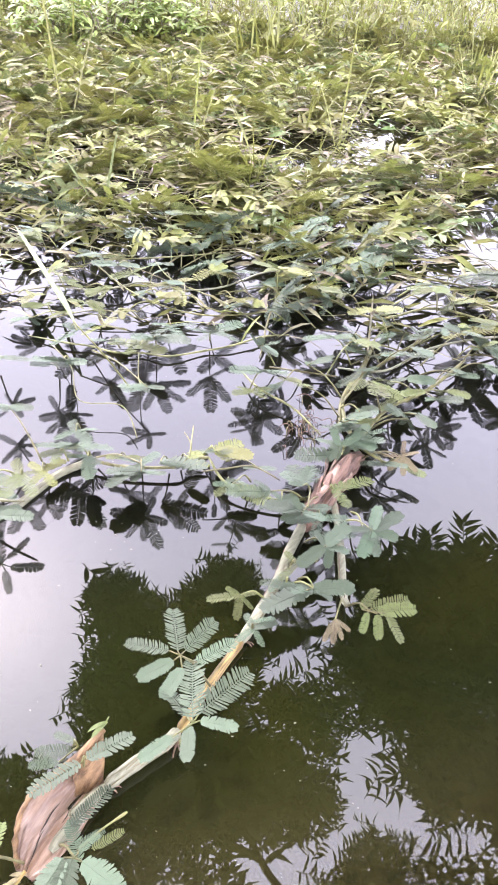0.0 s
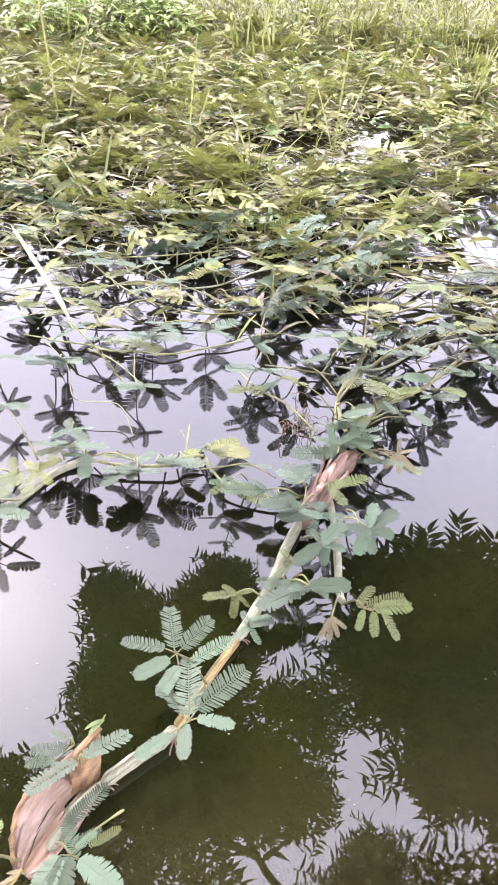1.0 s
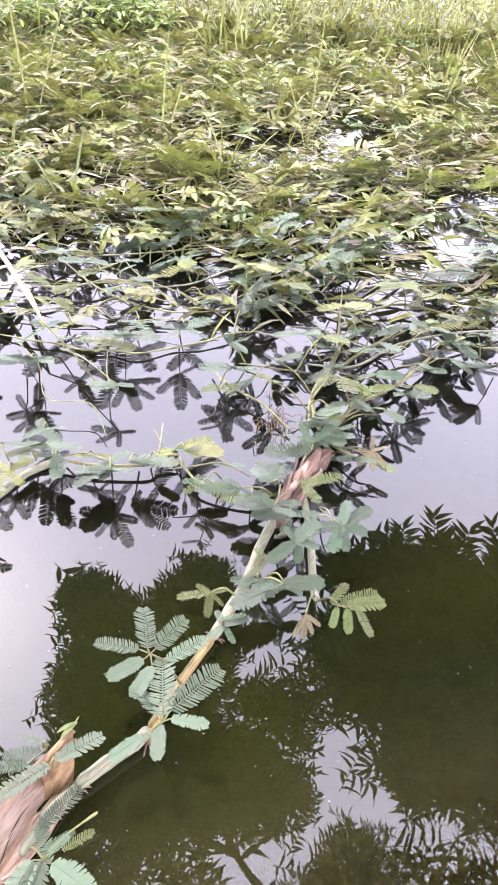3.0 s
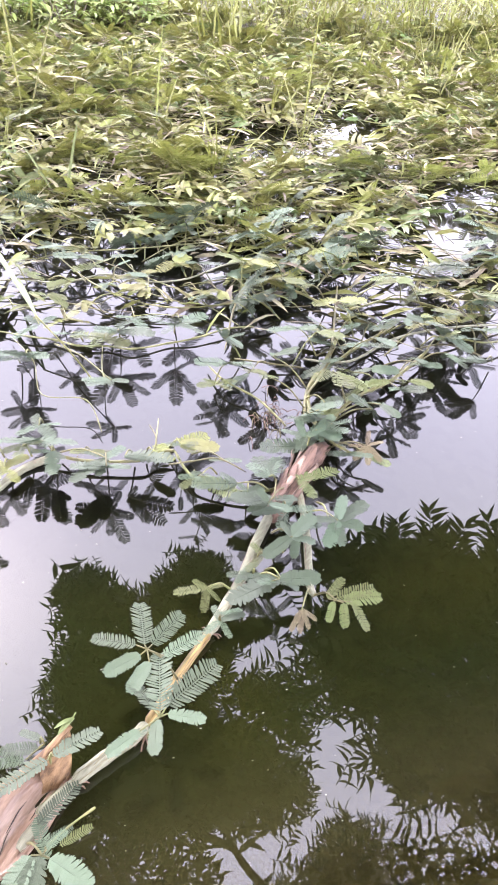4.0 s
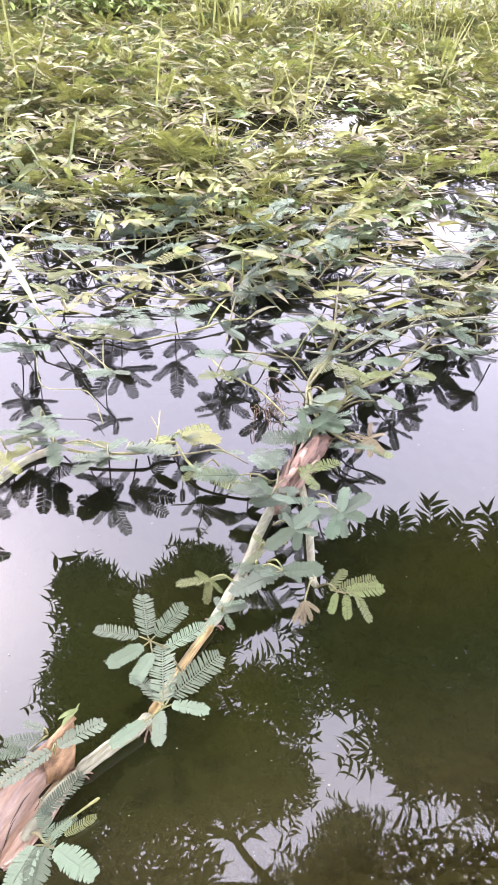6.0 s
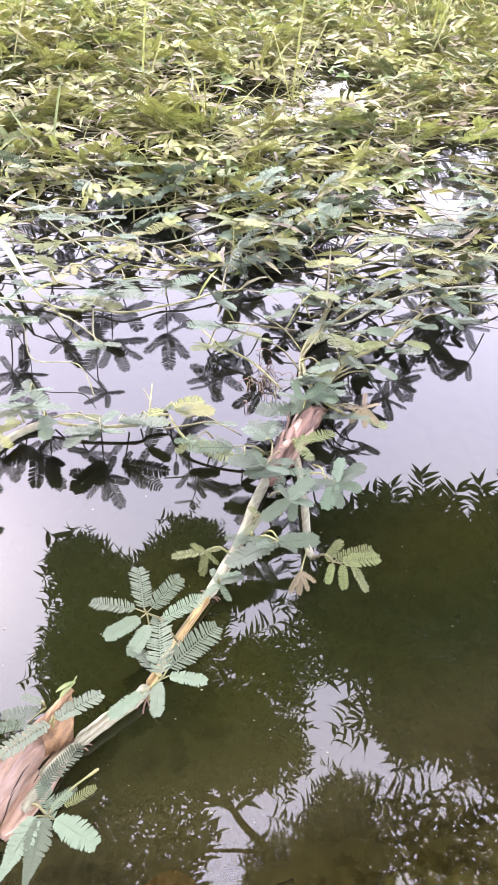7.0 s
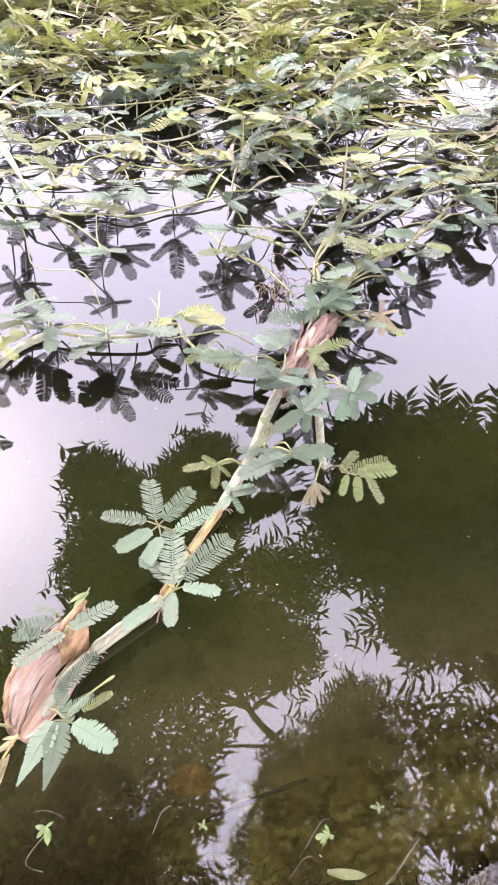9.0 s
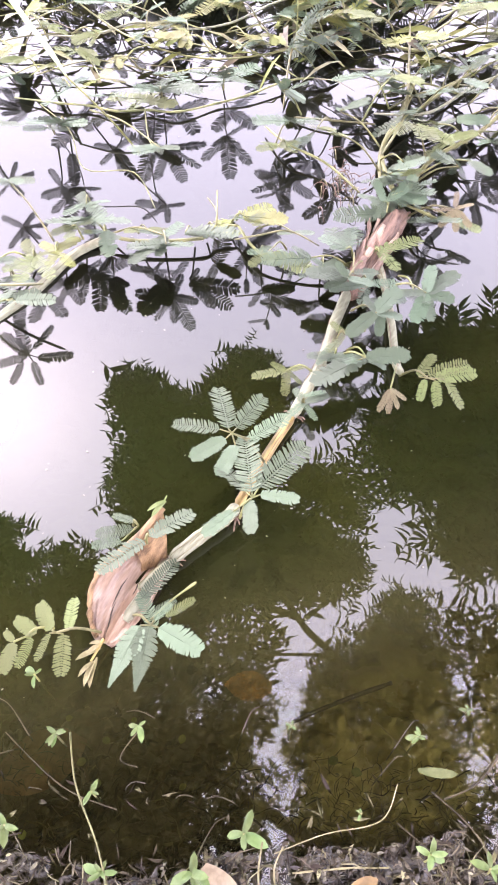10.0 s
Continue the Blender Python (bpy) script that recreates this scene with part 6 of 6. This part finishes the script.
for x, y, h, n, s, lx, ly in ((-0.22, 0.182, 0.02, 3, 1.3, 0.0, 0.004), (-0.187, 0.132, 0.03, 5, 1.2, 0.0, 0.004), (-0.119, 0.143, 0.028, 4, 0.95, 0.0, 0.004), (-0.151, 0.092, 0.022, 4, 1.0, 0.0, 0.004), (-0.132, 0.037, 0.025, 5, 1.3, 0.0, 0.004), (-0.062, 0.04, 0.03, 6, 1.7, 0.0, 0.004), (-0.025, 0.069, 0.028, 3, 2.0, 0.0, 0.004), (0.117, 0.149, 0.03, 5, 0.9, 0.0, 0.004), (0.166, 0.178, 0.012, 3, 0.7, 0.0, 0.004), (0.12, 0.064, 0.03, 4, 1.5, 0.0, 0.004), (-0.216, 0.064, 0.02, 3, 1.6, 0.0, 0.004), (0.011, 0.156, 0.006, 3, 0.6, 0.0, 0.004), (0.167, 0.058, 0.02, 4, 1.2, 0.0, 0.004), (0.07, 0.091, 0.01, 2, 0.6, 0.0, 0.004)):
    seedling(x, y, h, n, s, lx, ly)


def fallen_leaf(x, y, z, az, length, width, mat, label, pitch=4, roll=0):
    soup = Soup()
    soup.blade(aim((x, y, z), az, pitch, roll), length, width, 0.12, 0.25, 7)
    return tagged(new("fallen_leaf", soup.mesh("fallen_leaf", mat)), label, "leaf", "fallen leaves on the bank")


fallen_leaf(-0.055, 0.05, 0.016, -40, 0.045, 0.02, FALLEN_PALE, "large pale tan fallen leaf lying on the mud", -8)
fallen_leaf(0.055, 0.035, 0.014, 30, 0.03, 0.014, FALLEN, "curled brown fallen leaf lying on the mud")
fallen_leaf(0.118, 0.130, 0.012, -6, 0.033, 0.0085, LEAF["olive"], "curled green leaf lying on the water edge", 8, 30)
fallen_leaf(-0.24, 0.1, -0.012, 30, 0.08, 0.05, FALLEN, "broad brown leaf sunk in shallow water")

for pts, r, mat, label in (
        ([(0.0, 0.062, 0.01), (0.04, 0.078, 0.012), (0.085, 0.09, 0.014), (0.1, 0.118, 0.014)], 0.0008, STRAW_PALE, "bent yellow stalk lying in the shallows"),
        ([(0.015, 0.05, 0.03), (0.06, 0.056, 0.034), (0.09, 0.058, 0.03)], 0.0012, STRAW_PALE, "straight pale straw lying on the mud"),
        ([(0.012, 0.168, -0.02), (0.06, 0.19, -0.018), (0.105, 0.208, -0.016)], 0.0035, WET_WOOD, "dark waterlogged stick under the water"),
        ([(0.085, 0.172, -0.006), (0.1, 0.158, -0.004), (0.115, 0.142, 0.0)], 0.001, STRAW_PALE, "thin straw under the water"),
        ([(0.13, 0.115, 0.02), (0.16, 0.09, 0.03), (0.185, 0.05, 0.04)], 0.0012, STRAW, "grey dead stalk lying on the mud"),
        ([(0.1, 0.09, 0.02), (0.14, 0.06, 0.04), (0.17, 0.03, 0.05)], 0.001, STRAW, "grey dead stalk lying on the mud"),
        ([(0.14, 0.11, 0.02), (0.17, 0.125, 0.025), (0.2, 0.16, 0.02)], 0.0014, STRAW, "curved dead stalk lying on the mud"),
        ([(-0.178, 0.14, 0.02), (-0.165, 0.1, 0.02), (-0.14, 0.06, 0.022), (-0.125, 0.03, 0.03)], 0.0014, STEM_GREEN, "long green-brown stalk at the water edge"),
        ([(-0.24, 0.14, 0.0), (-0.18, 0.1, 0.006), (-0.13, 0.085, 0.01)], 0.0008, STRAW, "curved dead stalk in the shallows"),
        ([(-0.16, 0.155, -0.003), (-0.13, 0.165, 0.0), (-0.11, 0.16, 0.0)], 0.0008, STRAW, "curved dead stalk in the shallows"),
        ([(-0.12, 0.15, 0.005), (-0.135, 0.125, 0.004), (-0.118, 0.118, 0.006)], 0.0008, STRAW, "curved dead stalk in the shallows"),
        ([(-0.01, 0.03, 0.0), (-0.012, 0.05, 0.025), (-0.01, 0.068, 0.035)], 0.0012, STRAW_PALE, "dry grass stalk standing on the bank"),
        ([(0.005, 0.03, 0.0), (0.0, 0.05, 0.02), (0.006, 0.066, 0.03)], 0.0012, STRAW_PALE, "dry grass stalk standing on the bank")):
    soup = Soup()
    line = curve_pts(pts, 6)
    if "on the mud" in label:  # lies along the ground
        line = [Vector((q.x, q.y, max(bed(q.x, q.y), 0.0) + r + 0.003)) for q in line]
    soup.tube(line, [r * 0.6 * (1 + 0.35 * noise.noise((i * 0.5, r * 900, 0))) for i in range(len(line))], 6)
    tagged(new("stalk", soup.mesh("stalk", mat)), label, "stalk", "dead stalks at the water edge")

for k in range(16):
    x, y = bank_rng.uniform(-0.27, -0.02) if k < 12 else bank_rng.uniform(0.08, 0.22), bank_rng.uniform(0.05, 0.15)
    lx, ly, h = bank_rng.uniform(-0.035, 0.035), bank_rng.uniform(-0.02, 0.035), bank_rng.uniform(0.012, 0.035)
    z0 = max(bed(x, y), -0.02) - 0.004
    soup = Soup()
    soup.tube(curve_pts([(x, y, z0), (x + lx * 0.2, y + ly * 0.3, z0 * 0.4 + h * 0.5), (x + lx * 0.6, y + ly * 0.8, h), (x + lx, y + ly, h * bank_rng.uniform(0.4, 1.1))], 4), [0.0006] * 7 + [0.0004] * 6, 5)
    tagged(new("stalk", soup.mesh("stalk", bank_rng.choice((STRAW, STRAW, WET_WOOD)))), "thin bent stalk rising from the shallow water", "stalk", "dead stalks at the water edge")

soup = Soup()
for _ in range(4600):
    x, y = bank_rng.uniform(-0.3, 0.3), 0.14 - 0.17 * bank_rng.random() ** 0.8
    a, ln = bank_rng.gauss(0.3, 1.1), bank_rng.uniform(0.003, 0.019)
    d = Vector((math.cos(a), math.sin(a), 0)) * ln
    k = Vector((-d.y, d.x, 0)) * bank_rng.uniform(-0.25, 0.25)
    q0, q1 = Vector((x, y, 0)), Vector((x, y, 0)) + d
    mid = (q0 + q1) / 2 + k
    for q in (q0, mid, q1):
        q.z = max(bed(q.x, q.y), -0.01) + bank_rng.uniform(-0.001, 0.006)
    r = bank_rng.choice((0.0001, 0.0002, 0.0002, 0.0003, 0.0005))
    soup.tube(curve_pts([q0, mid, q1], 3), [r * 0.5, r, r, r * 1.1, r, r * 0.8, r * 0.3], 4, False)
for _ in range(520):
    x, y = bank_rng.uniform(-0.3, 0.3), 0.11 - 0.15 * bank_rng.random()
    soup.blade(aim((x, y, max(bed(x, y), -0.004) + 0.002), bank_rng.uniform(0, 360), bank_rng.uniform(-10, 35), bank_rng.uniform(-60, 60)), bank_rng.uniform(0.005, 0.018), bank_rng.uniform(0.0015, 0.004), bank_rng.uniform(-0.3, 0.6), 0.5, 3)
tagged(new("litter", soup.mesh("litter", STRAW)), "matted dead roots and stalk bits covering the mud", "litter", kind="stuff")
GRIT = material("wet_debris", (0.02, 0.016, 0.01), (0.115, 0.094, 0.062), 90, 0.48, 0.4, 0.4, 0.6, island=True)
soup = Soup()
for _ in range(3600):  # rotting leaf bits and crumbs pressed into the wet mud
    x, y = bank_rng.uniform(-0.3, 0.3), 0.125 - 0.16 * bank_rng.random() ** 0.9
    z = bed(x, y) + 0.0012
    if z < -0.006:
        continue
    soup.blade(aim((x, y, z), bank_rng.uniform(0, 360), bank_rng.uniform(-25, 45), bank_rng.uniform(-70, 70)), bank_rng.uniform(0.002, 0.009), bank_rng.uniform(0.001, 0.004), bank_rng.uniform(-0.5, 0.8), bank_rng.uniform(0.2, 0.9), 3)
tagged(new("leaf_mould", soup.mesh("leaf_mould", GRIT)), "wet crumbs of rotting leaves pressed into the mud", "litter", kind="stuff")
soup = Soup()
for _ in range(600):
    x, y = bank_rng.uniform(-0.3, 0.3), 0.13 - 0.16 * bank_rng.random()
    z = bed(x, y) + 0.003
    if z < 0.001 and bank_rng.random() < 0.8:
        continue
    if bank_rng.random() < 0.55:
        m, ln = aim((x, y, z), bank_rng.uniform(0, 360), bank_rng.uniform(-8, 25)), bank_rng.uniform(0.006, 0.026)
        soup.tube([m @ Vector((0, 0, 0)), m @ Vector((ln * 0.5, ln * bank_rng.uniform(-0.2, 0.2), 0.001)), m @ Vector((ln, 0, 0))], [0.0004, 0.0005, 0.0003], 4)
    else:
        soup.blade(aim((x, y, z), bank_rng.uniform(0, 360), bank_rng.uniform(-10, 30), bank_rng.uniform(-50, 50)), bank_rng.uniform(0.004, 0.012), bank_rng.uniform(0.0015, 0.004), bank_rng.uniform(-0.3, 0.6), 0.5, 3)
tagged(new("straw_bits", soup.mesh("straw_bits", STRAW_BITS)), "pale broken straw and leaf bits strewn over the mud", "litter", kind="stuff")

soup = Soup()
for _ in range(230):
    y = 0.16 + 1.0 * bank_rng.random()
    x = bank_rng.uniform(-1, 1) * (0.2 + 0.35 * y)
    r = bank_rng.choice((0.0003, 0.0003, 0.0004, 0.0005, 0.0007))
    soup.tube([(x - r, y, 0.0006), (x + r * bank_rng.uniform(0.5, 3), y + r * bank_rng.uniform(-2, 2), 0.0008)], [r, r * 0.7], 5, True, 0.5)
tagged(new("flecks", soup.mesh("flecks", FLECK)), "tiny pale flecks drifting on the pond water", "debris", kind="stuff")

# small round leaves drifting in the shallows
for k, (x, y) in enumerate(((-0.147, 0.138), (-0.083, 0.148), (-0.082, 0.105), (-0.152, 0.108), (-0.205, 0.06), (-0.178, 0.055), (0.052, 0.137), (-0.19, 0.155), (-0.128, 0.16), (0.064, 0.128), (-0.165, 0.122), (-0.2, 0.11))):
    soup = Soup()
    r = bank_rng.uniform(0.003, 0.0048)
    soup.blade(aim((x, y, -0.0025), bank_rng.uniform(0, 360), 2, bank_rng.uniform(-12, 12)), r * 2, r * 1.7, 0.05, 0.15, 6, 0.2)
    tagged(new("floating_leaf", soup.mesh("floating_leaf", LEAF["yellow" if k % 3 else "olive"])), "small round yellow-green leaf floating in the shallows", "leaf", "small leaves drifting in the shallows")
